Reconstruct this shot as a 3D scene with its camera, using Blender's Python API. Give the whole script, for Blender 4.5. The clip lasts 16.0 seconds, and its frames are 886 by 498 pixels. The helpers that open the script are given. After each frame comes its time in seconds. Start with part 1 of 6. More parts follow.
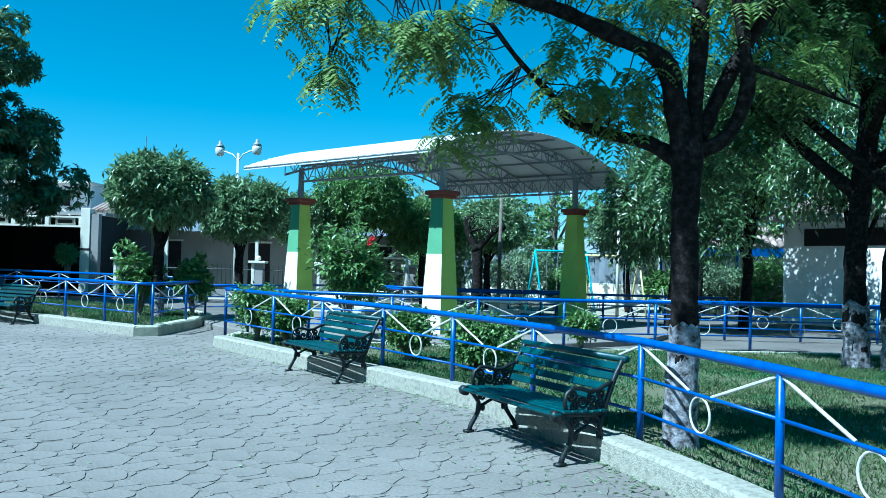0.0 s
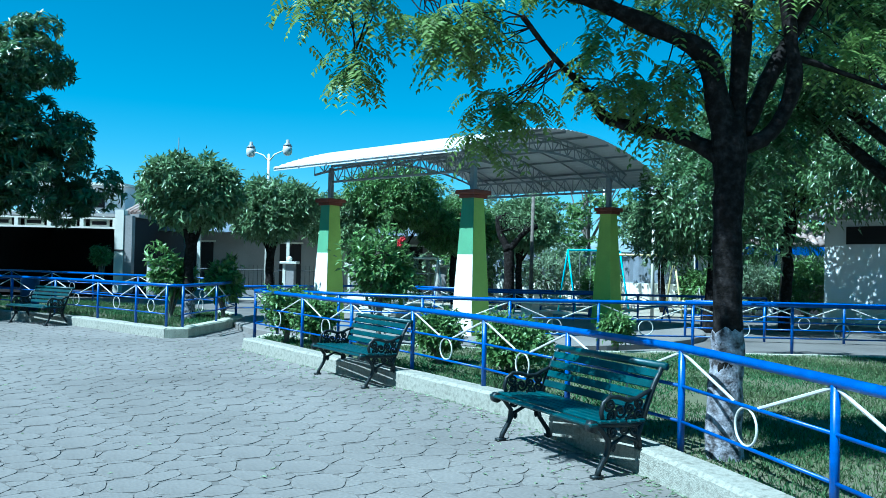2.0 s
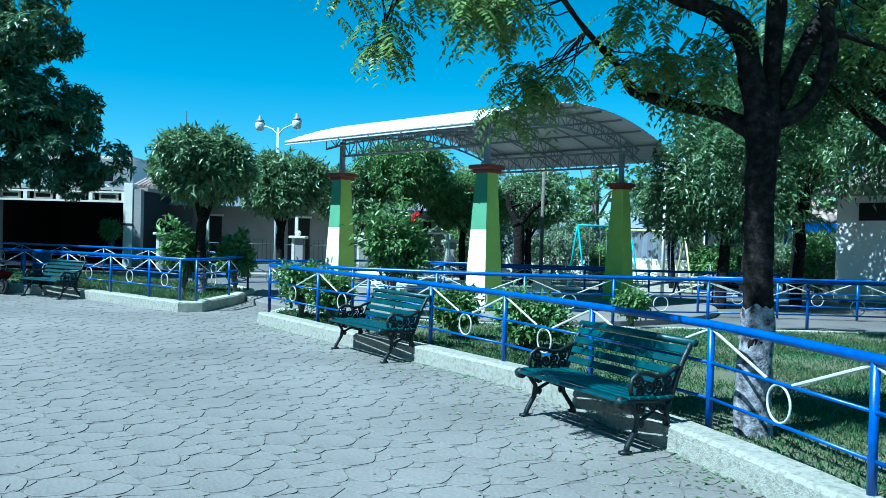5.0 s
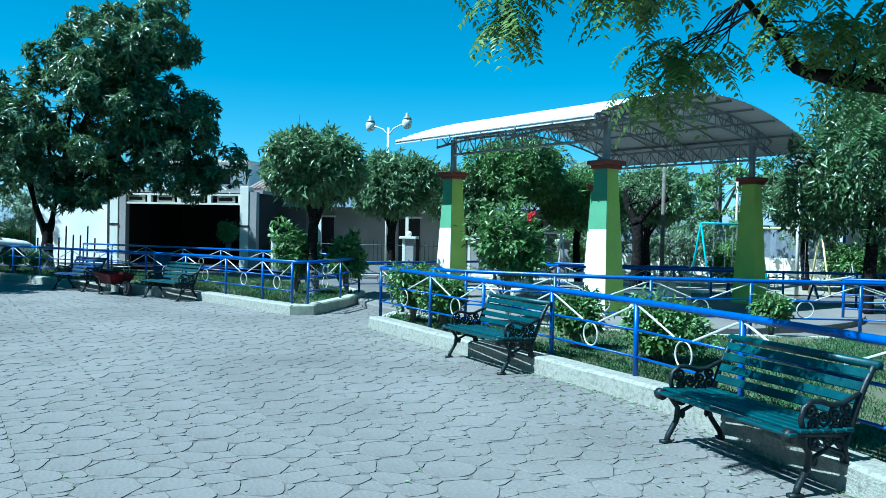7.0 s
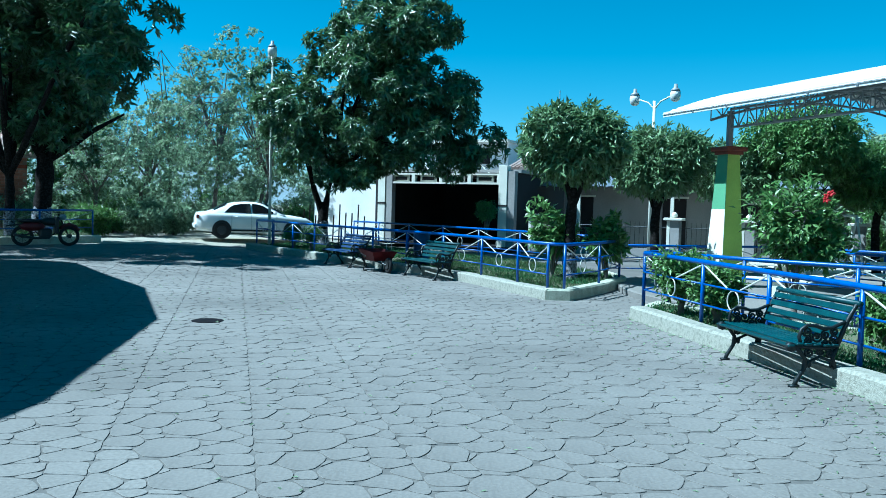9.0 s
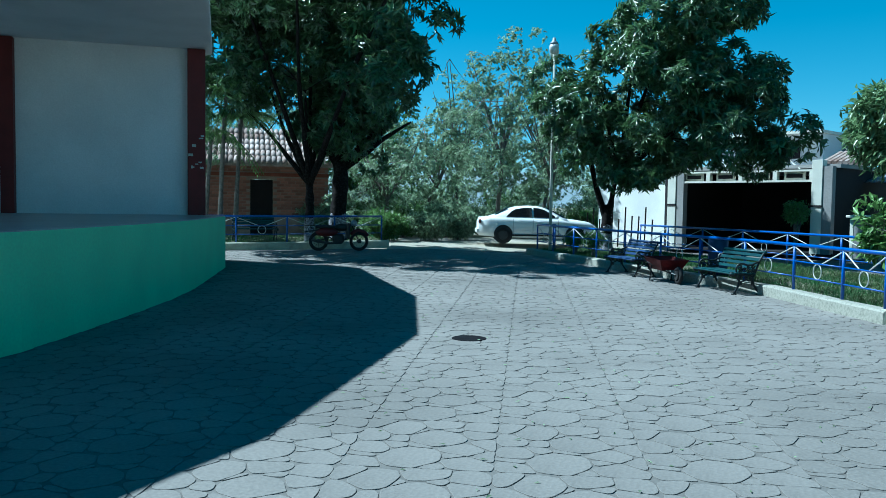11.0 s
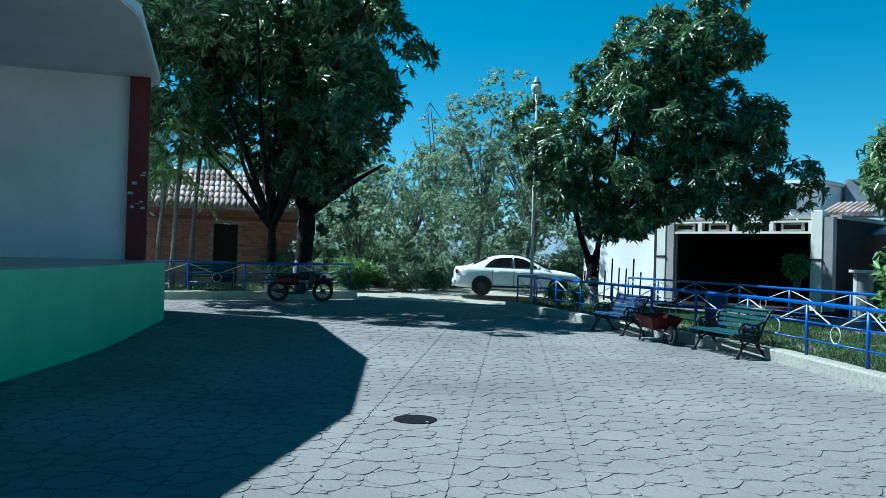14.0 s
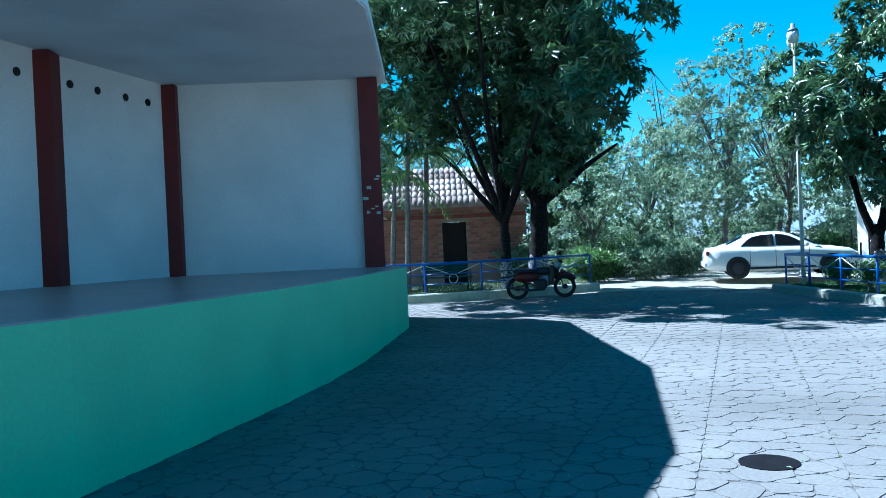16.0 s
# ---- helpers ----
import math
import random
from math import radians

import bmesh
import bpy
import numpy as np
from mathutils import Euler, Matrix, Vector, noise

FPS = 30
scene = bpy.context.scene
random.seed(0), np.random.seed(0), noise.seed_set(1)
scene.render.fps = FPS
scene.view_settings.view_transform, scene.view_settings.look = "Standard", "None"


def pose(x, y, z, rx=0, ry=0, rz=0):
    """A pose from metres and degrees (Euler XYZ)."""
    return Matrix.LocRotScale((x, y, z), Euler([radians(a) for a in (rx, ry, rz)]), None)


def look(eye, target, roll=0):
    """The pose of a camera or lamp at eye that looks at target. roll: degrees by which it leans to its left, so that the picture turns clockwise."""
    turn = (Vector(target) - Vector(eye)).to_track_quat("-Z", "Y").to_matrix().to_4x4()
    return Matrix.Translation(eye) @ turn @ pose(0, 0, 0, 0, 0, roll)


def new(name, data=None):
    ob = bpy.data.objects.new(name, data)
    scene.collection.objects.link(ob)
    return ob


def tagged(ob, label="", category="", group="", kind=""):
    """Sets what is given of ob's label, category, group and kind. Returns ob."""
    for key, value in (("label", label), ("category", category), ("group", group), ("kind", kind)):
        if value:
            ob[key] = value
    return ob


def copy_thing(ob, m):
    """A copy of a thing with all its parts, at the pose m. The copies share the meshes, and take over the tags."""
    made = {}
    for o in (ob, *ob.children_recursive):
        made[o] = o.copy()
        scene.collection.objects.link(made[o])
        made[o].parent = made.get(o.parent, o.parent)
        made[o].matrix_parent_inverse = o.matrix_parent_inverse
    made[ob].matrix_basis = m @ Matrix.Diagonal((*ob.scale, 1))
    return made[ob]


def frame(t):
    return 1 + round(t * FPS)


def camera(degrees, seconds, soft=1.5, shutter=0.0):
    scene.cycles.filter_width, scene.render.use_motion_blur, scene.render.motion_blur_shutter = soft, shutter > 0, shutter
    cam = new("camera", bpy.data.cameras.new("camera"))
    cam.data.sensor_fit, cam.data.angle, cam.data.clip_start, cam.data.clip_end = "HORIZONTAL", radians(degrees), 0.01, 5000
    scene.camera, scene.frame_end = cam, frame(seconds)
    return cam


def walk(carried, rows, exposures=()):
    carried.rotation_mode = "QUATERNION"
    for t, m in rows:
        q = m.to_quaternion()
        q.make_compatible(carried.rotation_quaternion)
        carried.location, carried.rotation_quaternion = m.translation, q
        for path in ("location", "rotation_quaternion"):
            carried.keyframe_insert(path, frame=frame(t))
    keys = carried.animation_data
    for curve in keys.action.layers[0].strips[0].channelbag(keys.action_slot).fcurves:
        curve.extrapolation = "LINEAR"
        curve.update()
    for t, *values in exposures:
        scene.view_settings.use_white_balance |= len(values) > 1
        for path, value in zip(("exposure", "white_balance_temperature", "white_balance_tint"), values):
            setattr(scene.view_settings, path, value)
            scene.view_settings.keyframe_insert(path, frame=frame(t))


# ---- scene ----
cam = camera(57.5, 16.0, 0.5)
PATH = [
    (0, (3.126, -0.694, 1.522), (2.532, 1.215, 1.561), 1.5),
    (0.5, (3.127, -0.623, 1.53), (2.524, 1.284, 1.57), 1.4),
    (1, (3.105, -0.547, 1.534), (2.479, 1.351, 1.578), 1.4),
    (1.5, (3.089, -0.502, 1.546), (2.44, 1.389, 1.588), 1.4),
    (2, (3.065, -0.458, 1.553), (2.397, 1.426, 1.588), 1.3),
    (2.5, (3.049, -0.432, 1.556), (2.374, 1.451, 1.581), 1.4),
    (3, (3.054, -0.401, 1.554), (2.376, 1.481, 1.569), 1.3),
    (5.3, (2.828, -0.488, 1.551), (2.149, 1.393, 1.521), 1.6),
    (5.5, (2.797, -0.479, 1.548), (2.099, 1.395, 1.519), 1.6),
    (6, (2.748, -0.175, 1.568), (1.976, 1.67, 1.531), 1.1),
    (6.5, (2.65, 0.074, 1.579), (1.804, 1.886, 1.543), 0.9),
    (7, (2.508, 0.111, 1.584), (1.586, 1.885, 1.548), 1.1),
    (7.5, (2.357, 0.279, 1.614), (1.342, 2.002, 1.565), 0.9),
    (8, (2.234, 0.63, 1.612), (1.103, 2.279, 1.556), 1.0),
    (8.5, (2.11, 0.796, 1.607), (0.841, 2.34, 1.531), 1.2),
    (9, (1.964, 0.869, 1.599), (0.537, 2.266, 1.498), 1.6),
    (9.5, (1.643, 1.139, 1.644), (0.033, 2.319, 1.518), 1.3),
    (10, (1.15, 1.714, 1.614), (-0.635, 2.607, 1.477), 0.5),
    (10.2, (1.145, 1.71, 1.634), (-0.678, 2.52, 1.491), 0.4),
    (12.3, (0.016, 2.57, 1.566), (-1.776, 3.458, 1.526), 1.0),
    (12.5, (-0.024, 2.67, 1.578), (-1.803, 3.583, 1.534), 1.0),
    (13, (-0.09, 2.79, 1.585), (-1.853, 3.735, 1.55), 1.2),
    (13.5, (-0.358, 2.928, 1.585), (-2.145, 3.826, 1.576), 1.4),
    (14, (-0.825, 3.101, 1.581), (-2.638, 3.946, 1.596), 1.6),
    (14.5, (-1.318, 3.198, 1.58), (-3.161, 3.975, 1.601), 1.1),
    (15, (-1.733, 3.224, 1.617), (-3.606, 3.926, 1.62), -0.3),
    (15.5, (-2.12, 3.096, 1.663), (-4.017, 3.73, 1.654), -1.7),
    (16, (-2.623, 2.941, 1.661), (-4.593, 3.286, 1.654), -2.7),
]
walk(cam, [(t, look(eye, target, roll)) for t, eye, target, roll in PATH], [(0, 1.2, 4450, -8), (9.0, 1.12, 4500, -8), (10.2, 0.95, 4550, -8), (12.5, 1.0, 4780, -5), (14.3, 1.0, 4800, -3), (15.3, 1.4, 4700, 0), (16, 1.65, 4450, 4)])

# ---------------- world, sun ----------------
SUN = Vector((-0.48, -0.57, 1.0)).normalized()
world = bpy.data.worlds.new("world")
scene.world = world
world.use_nodes = True
wn, wl = world.node_tree.nodes, world.node_tree.links
sky = wn.new("ShaderNodeTexSky")
sky.sky_type = "NISHITA"
sky.sun_disc = False
sky.sun_elevation = math.asin(SUN.z)
sky.sun_rotation = math.atan2(SUN.x, SUN.y)
sky.altitude = 1800
sky.dust_density = 0.0
sky.ozone_density = 3.0
wn["Background"].inputs["Strength"].default_value = 0.05
vivid = wn.new("ShaderNodeHueSaturation")
vivid.inputs["Hue"].default_value = 0.46
vivid.inputs["Saturation"].default_value = 1.3
wl.new(sky.outputs[0], vivid.inputs["Color"])
wl.new(vivid.outputs[0], wn["Background"].inputs["Color"])
sun = new("sun", bpy.data.lights.new("sun", "SUN"))
sun.data.energy = 5.0
sun.data.angle = radians(0.5)
sun.data.color = (1.0, 0.95, 0.86)
sun.matrix_world = look(SUN * 60, (0, 0, 0))


# ---------------- materials ----------------
def mat(name, color, rough=0.7, metal=0.0, vary=0.25, scale=6.0, fine=60.0, bump=0.15, color2=None,
        patch=0.5, spec=0.4, island=0.0, rand=0.0, trans=0.0):
    m = bpy.data.materials.new(name)
    m.use_nodes = True
    n, l = m.node_tree.nodes, m.node_tree.links
    b = n["Principled BSDF"]
    b.inputs["Roughness"].default_value = rough
    b.inputs["Metallic"].default_value = metal
    b.inputs["Specular IOR Level"].default_value = spec
    tc = n.new("ShaderNodeTexCoord")
    big = n.new("ShaderNodeTexNoise")
    big.inputs["Scale"].default_value = scale
    big.inputs["Detail"].default_value = 5
    l.new(tc.outputs["Object"], big.inputs["Vector"])
    small = n.new("ShaderNodeTexNoise")
    small.inputs["Scale"].default_value = fine
    small.inputs["Detail"].default_value = 4
    l.new(tc.outputs["Object"], small.inputs["Vector"])
    ramp = n.new("ShaderNodeMapRange")
    ramp.inputs["From Min"].default_value = patch - 0.12
    ramp.inputs["From Max"].default_value = patch + 0.18
    l.new(big.outputs["Fac"], ramp.inputs["Value"])
    mix = n.new("ShaderNodeMix")
    mix.data_type = "RGBA"
    c2 = color2 or [c * (1 - vary) for c in color]
    mix.inputs["A"].default_value = (*color, 1)
    mix.inputs["B"].default_value = (*c2, 1)
    l.new(ramp.outputs["Result"], mix.inputs["Factor"])
    hsv = n.new("ShaderNodeHueSaturation")
    l.new(mix.outputs["Result"], hsv.inputs["Color"])
    grain = n.new("ShaderNodeMapRange")
    grain.inputs["From Min"].default_value, grain.inputs["From Max"].default_value = 0.25, 0.75
    grain.inputs["To Min"].default_value, grain.inputs["To Max"].default_value = 1 - vary * 0.6, 1 + vary * 0.6
    l.new(small.outputs["Fac"], grain.inputs["Value"])
    val = grain.outputs["Result"]
    if island or rand:
        if island:
            src = n.new("ShaderNodeNewGeometry").outputs["Random Per Island"]
        else:
            src = n.new("ShaderNodeObjectInfo").outputs["Random"]
        amount = island or rand
        mr = n.new("ShaderNodeMapRange")
        mr.inputs["To Min"].default_value, mr.inputs["To Max"].default_value = 1 - amount, 1 + amount
        l.new(src, mr.inputs["Value"])
        mul = n.new("ShaderNodeMath")
        mul.operation = "MULTIPLY"
        l.new(val, mul.inputs[0])
        l.new(mr.outputs["Result"], mul.inputs[1])
        val = mul.outputs["Value"]
    l.new(val, hsv.inputs["Value"])
    l.new(hsv.outputs["Color"], b.inputs["Base Color"])
    rr = n.new("ShaderNodeMapRange")
    rr.inputs["To Min"].default_value, rr.inputs["To Max"].default_value = max(0.02, rough - 0.12), min(1, rough + 0.12)
    l.new(small.outputs["Fac"], rr.inputs["Value"])
    l.new(rr.outputs["Result"], b.inputs["Roughness"])
    if bump:
        bp = n.new("ShaderNodeBump")
        bp.inputs["Strength"].default_value = bump
        bp.inputs["Distance"].default_value = 0.01
        l.new(small.outputs["Fac"], bp.inputs["Height"])
        l.new(bp.outputs["Normal"], b.inputs["Normal"])
    if trans:
        out = n["Material Output"]
        tr = n.new("ShaderNodeBsdfTranslucent")
        l.new(hsv.outputs["Color"], tr.inputs["Color"])
        mx = n.new("ShaderNodeMixShader")
        mx.inputs["Fac"].default_value = trans
        l.new(b.outputs["BSDF"], mx.inputs[1])
        l.new(tr.outputs["BSDF"], mx.inputs[2])
        l.new(mx.outputs["Shader"], out.inputs["Surface"])
    return m


M_PAVE = mat("stamped_concrete", (0.185, 0.172, 0.156), 0.8, scale=0.45, fine=35, vary=0.28, bump=0.35, rand=0.035)
M_PAVE_I = mat("stamped_concrete_far", (0.19, 0.177, 0.16), 0.8, scale=0.45, fine=35, vary=0.32, bump=0.35, island=0.035)
M_JOINT = mat("paving_joint", (0.135, 0.126, 0.114), 0.9, scale=0.8, fine=30, vary=0.3, bump=0.3)
M_DIRT = mat("dry_dirt", (0.33, 0.3, 0.25), 0.95, scale=0.25, fine=9, vary=0.35, bump=0.4, color2=(0.24, 0.22, 0.15))
M_SOIL = mat("lawn_soil", (0.09, 0.1, 0.045), 0.95, scale=0.9, fine=20, vary=0.4, bump=0.5, color2=(0.12, 0.115, 0.075))
M_KERB = mat("painted_kerb", (0.29, 0.285, 0.235), 0.85, scale=22, fine=70, vary=0.28, bump=0.9, color2=(0.15, 0.145, 0.115), patch=0.58)
M_KERBG = mat("old_kerb", (0.42, 0.43, 0.33), 0.9, scale=4, fine=40, vary=0.3, bump=0.5)
M_BLUE = mat("blue_paint", (0.012, 0.075, 0.33), 0.35, scale=9, fine=80, vary=0.3, bump=0.08, spec=0.5)
M_WHITEP = mat("white_iron_paint", (0.52, 0.52, 0.47), 0.5, scale=9, fine=80, vary=0.2, bump=0.08)
M_IRON = mat("black_cast_iron", (0.012, 0.018, 0.02), 0.45, 0.2, scale=14, fine=90, vary=0.4, bump=0.2)
M_SLAT = mat("green_painted_wood", (0.005, 0.036, 0.043), 0.42, scale=7, fine=70, vary=0.35, bump=0.2, color2=(0.013, 0.068, 0.07), rand=0.15, patch=0.6)
M_SLATB = mat("blue_painted_wood", (0.012, 0.04, 0.12), 0.5, scale=7, fine=70, vary=0.35, bump=0.2, rand=0.15)
M_WALL = mat("white_wall", (0.80, 0.80, 0.79), 0.85, scale=0.8, fine=30, vary=0.12, bump=0.12)
M_CEIL = mat("ceiling_paint", (0.74, 0.74, 0.75), 0.85, scale=0.8, fine=30, vary=0.14, bump=0.1)
M_MINT = mat("mint_green_wall", (0.32, 0.68, 0.37), 0.7, scale=0.9, fine=30, vary=0.12, bump=0.12)
M_OXIDE = mat("dark_red_paint", (0.13, 0.015, 0.014), 0.6, scale=3, fine=40, vary=0.25, bump=0.15)
M_STAGE = mat("polished_cement", (0.34, 0.33, 0.33), 0.35, scale=1.2, fine=25, vary=0.2, bump=0.05)
M_LIME = mat("lime_green_paint", (0.42, 0.55, 0.1), 0.7, scale=2, fine=35, vary=0.15, bump=0.1)
M_GREEN = mat("column_green", (0.12, 0.28, 0.145), 0.7, scale=2, fine=35, vary=0.15, bump=0.1)
M_CREAM = mat("cream_white_paint", (0.68, 0.67, 0.58), 0.75, scale=2, fine=35, vary=0.1, bump=0.1)
M_BRICKRED = mat("terracotta_cap", (0.18, 0.05, 0.03), 0.75, scale=5, fine=40, vary=0.25, bump=0.2)
M_SHEET = mat("roof_sheet_metal", (0.66, 0.66, 0.66), 0.45, 0.15, scale=1.5, fine=30, vary=0.12, bump=0.05)
M_STEEL = mat("grey_painted_steel", (0.24, 0.26, 0.28), 0.45, 0.1, scale=5, fine=50, vary=0.15, bump=0.05)
# Set near black: the shade under the crowns is put into the bark colour.
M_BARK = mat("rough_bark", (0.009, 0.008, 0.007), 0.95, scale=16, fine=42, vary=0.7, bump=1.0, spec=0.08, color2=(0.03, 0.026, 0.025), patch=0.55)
M_BARKG = mat("grey_bark", (0.16, 0.14, 0.12), 0.95, scale=9, fine=45, vary=0.4, bump=0.8)
M_LIMEWASH = mat("lime_wash_on_bark", (0.30, 0.30, 0.33), 0.95, scale=18, fine=60, vary=0.5, bump=1.0, color2=(0.03, 0.027, 0.027), patch=0.48)
M_MANGO = mat("mango_leaf", (0.095, 0.165, 0.06), 0.32, scale=1.0, fine=20, vary=0.25, bump=0.0, island=0.5, trans=0.36, spec=0.8)
M_NEEM = mat("neem_leaf", (0.19, 0.265, 0.07), 0.42, scale=0.9, fine=20, vary=0.2, bump=0.0, island=0.35, trans=0.4, color2=(0.13, 0.21, 0.05))
# Copy of the neem leaf, darkened in colour for the unlit canopy.
M_NEEMSHADE = mat("shaded_neem_leaf", (0.06, 0.115, 0.035), 0.38, scale=0.9, fine=20, vary=0.25, bump=0.0, island=0.45, trans=0.2, color2=(0.04, 0.08, 0.027))
M_FICUS = mat("clipped_ficus_leaf", (0.165, 0.25, 0.11), 0.3, scale=1.3, fine=20, vary=0.25, bump=0.0, island=0.4, trans=0.28)
M_SHRUB = mat("shrub_leaf", (0.135, 0.235, 0.066), 0.36, scale=1.3, fine=20, vary=0.25, bump=0.0, island=0.45, trans=0.3)
M_DRYLEAF = mat("dusty_thicket_leaf", (0.26, 0.34, 0.21), 0.5, scale=0.5, fine=9, vary=0.3, bump=0.0, island=0.5, trans=0.45, color2=(0.19, 0.26, 0.14))
M_GRASS = mat("lawn_grass", (0.05, 0.135, 0.042), 0.7, scale=0.8, fine=9, vary=0.3, bump=0.0, island=0.45, trans=0.3, color2=(0.1, 0.13, 0.05))
M_CAR = mat("white_car_paint", (0.78, 0.79, 0.78), 0.22, scale=2, fine=60, vary=0.04, bump=0.0, spec=0.6)
M_GLASS = mat("tinted_window_glass", (0.012, 0.013, 0.016), 0.06, scale=2, fine=60, vary=0.1, bump=0.0, spec=0.7)
M_TYRE = mat("black_rubber", (0.018, 0.018, 0.018), 0.85, scale=6, fine=60, vary=0.3, bump=0.2)
M_RIM = mat("dark_steel_rim", (0.05, 0.05, 0.05), 0.5, 0.5, scale=6, fine=60, vary=0.3, bump=0.1)
M_BLACK = mat("black_plastic", (0.015, 0.015, 0.015), 0.5, scale=6, fine=60, vary=0.3, bump=0.1)
M_REDP = mat("deep_red_paint", (0.1, 0.008, 0.01), 0.55, scale=6, fine=60, vary=0.3, bump=0.1)
M_LAMPRED = mat("red_tail_lamp", (0.2, 0.02, 0.02), 0.2, scale=6, fine=60, vary=0.2, bump=0.0)
M_BRICK = mat("fired_brick", (0.27, 0.13, 0.095), 0.9, scale=2, fine=40, vary=0.3, bump=0.5, rand=0.25)
M_MORTAR = mat("earth_mortar", (0.26, 0.2, 0.16), 0.95, scale=2, fine=40, vary=0.3, bump=0.5)
M_TILE = mat("weathered_roof_tile", (0.36, 0.3, 0.27), 0.9, scale=2, fine=20, vary=0.35, bump=0.4, rand=0.4, color2=(0.2, 0.13, 0.1))
# Near-black holding the shade inside openings and carport; also plain dark trim.
M_SHADETRIM = mat("shade_and_trim_black", (0.02, 0.018, 0.02), 0.9, scale=1, fine=20, vary=0.3, bump=0.0)
M_GREYWALL = mat("grey_plaster", (0.30, 0.29, 0.28), 0.9, scale=0.8, fine=25, vary=0.2, bump=0.2)
M_FROST = mat("frosted_lamp_glass", (0.62, 0.62, 0.6), 0.25, scale=5, fine=40, vary=0.05, bump=0.0, spec=0.6)
# Distance haze is mixed into this hill colour.
M_HILL = mat("hazy_hill", (0.20, 0.25, 0.27), 0.95, scale=0.01, fine=0.15, vary=0.2, bump=0.0)
# Near-black for the disc that stands in for a round shadow.
M_SHADOWDISC = mat("shadow_black", (0.008, 0.008, 0.01), 0.9, scale=6, fine=50, vary=0.4, bump=0.4, spec=0.1)
M_CYAN = mat("turquoise_paint", (0.05, 0.36, 0.46), 0.5, scale=6, fine=60, vary=0.25, bump=0.08)
M_YELLOW = mat("pale_yellow_paint", (0.62, 0.56, 0.25), 0.55, scale=6, fine=60, vary=0.25, bump=0.08)
M_REDFLOWER = mat("red_flower", (0.4, 0.015, 0.02), 0.6, scale=6, fine=60, vary=0.25, bump=0.0)
M_ZINC = mat("zinc_sheet", (0.22, 0.25, 0.29), 0.5, 0.3, scale=1.5, fine=30, vary=0.25, bump=0.1)


# ---------------- mesh helpers ----------------
def thing(name, x, y, z=0.0, rz=0.0, label="", category="", group="", kind=""):
    e = new(name)
    e.empty_display_size = 0.2
    e.matrix_basis = pose(x, y, z, 0, 0, rz)
    return tagged(e, label, category, group, kind)


def part(name, bm, material, parent=None, label="", kind="", smooth=False):
    me = bpy.data.meshes.new(name)
    bm.to_mesh(me)
    bm.free()
    me.materials.append(material)
    if smooth:
        me.polygons.foreach_set("use_smooth", [True] * len(me.polygons))
    ob = new(name, me)
    ob.parent = parent
    return tagged(ob, label, kind=kind)


def raw(name, verts, faces, material, parent=None, label="", kind="", smooth=False, category=""):
    me = bpy.data.meshes.new(name)
    me.from_pydata(verts, [], faces)
    me.materials.append(material)
    if smooth:
        me.polygons.foreach_set("use_smooth", [True] * len(me.polygons))
    ob = new(name, me)
    ob.parent = parent
    return tagged(ob, label, category, kind=kind)


def shared(name, me, parent, x, y, z, rz=0.0, sx=1.0, sy=1.0, sz=1.0):
    ob = new(name, me)
    ob.parent = parent
    ob.matrix_basis = pose(x, y, z, 0, 0, rz) @ Matrix.Diagonal((sx, sy, sz, 1))
    return ob


def BM():
    return bmesh.new()


def box(bm, cx, cy, cz, sx, sy, sz, rz=0.0, bevel=0.0, m=None):
    geo = bmesh.ops.create_cube(bm, size=1.0)
    mm = pose(cx, cy, cz, 0, 0, rz) @ Matrix.Diagonal((sx, sy, sz, 1))
    if m is not None:
        mm = m @ mm
    bmesh.ops.transform(bm, matrix=mm, verts=geo["verts"])
    if bevel:
        edges = list({e for v in geo["verts"] for e in v.link_edges})
        bmesh.ops.bevel(bm, geom=edges, offset=bevel, segments=1, affect="EDGES")
    return bm


def tube(bm, pts, r, n=8, r1=None, cap=True):
    pts = [Vector(p) for p in pts]
    rings = []
    count = len(pts)
    up = None
    for i, p in enumerate(pts):
        d = (pts[min(i + 1, count - 1)] - pts[max(i - 1, 0)]).normalized()
        if up is None:
            up = d.orthogonal().normalized()
        up = (up - d * up.dot(d))
        up = up.normalized() if up.length > 1e-5 else d.orthogonal().normalized()
        side = d.cross(up)
        if isinstance(r, (list, tuple)):
            rad = r[i]
        else:
            rad = r if r1 is None else r + (r1 - r) * i / max(1, count - 1)
        rings.append([bm.verts.new(p + (up * math.cos(2 * math.pi * k / n) + side * math.sin(2 * math.pi * k / n)) * rad) for k in range(n)])
    for a, b in zip(rings, rings[1:]):
        for k in range(n):
            bm.faces.new((a[k], a[(k + 1) % n], b[(k + 1) % n], b[k]))
    if cap:
        bm.faces.new(rings[0][::-1])
        bm.faces.new(rings[-1])
    return bm


def ring(bm, c, axis_u, axis_v, R, r, n=20, k=6):
    c, u, v = Vector(c), Vector(axis_u).normalized(), Vector(axis_v).normalized()
    w = u.cross(v)
    rings = []
    for i in range(n):
        a = 2 * math.pi * i / n
        d = u * math.cos(a) + v * math.sin(a)
        rings.append([bm.verts.new(c + d * (R + r * math.cos(2 * math.pi * j / k)) + w * (r * math.sin(2 * math.pi * j / k))) for j in range(k)])
    for i in range(n):
        a, b = rings[i], rings[(i + 1) % n]
        for j in range(k):
            bm.faces.new((a[j], b[j], b[(j + 1) % k], a[(j + 1) % k]))
    return bm


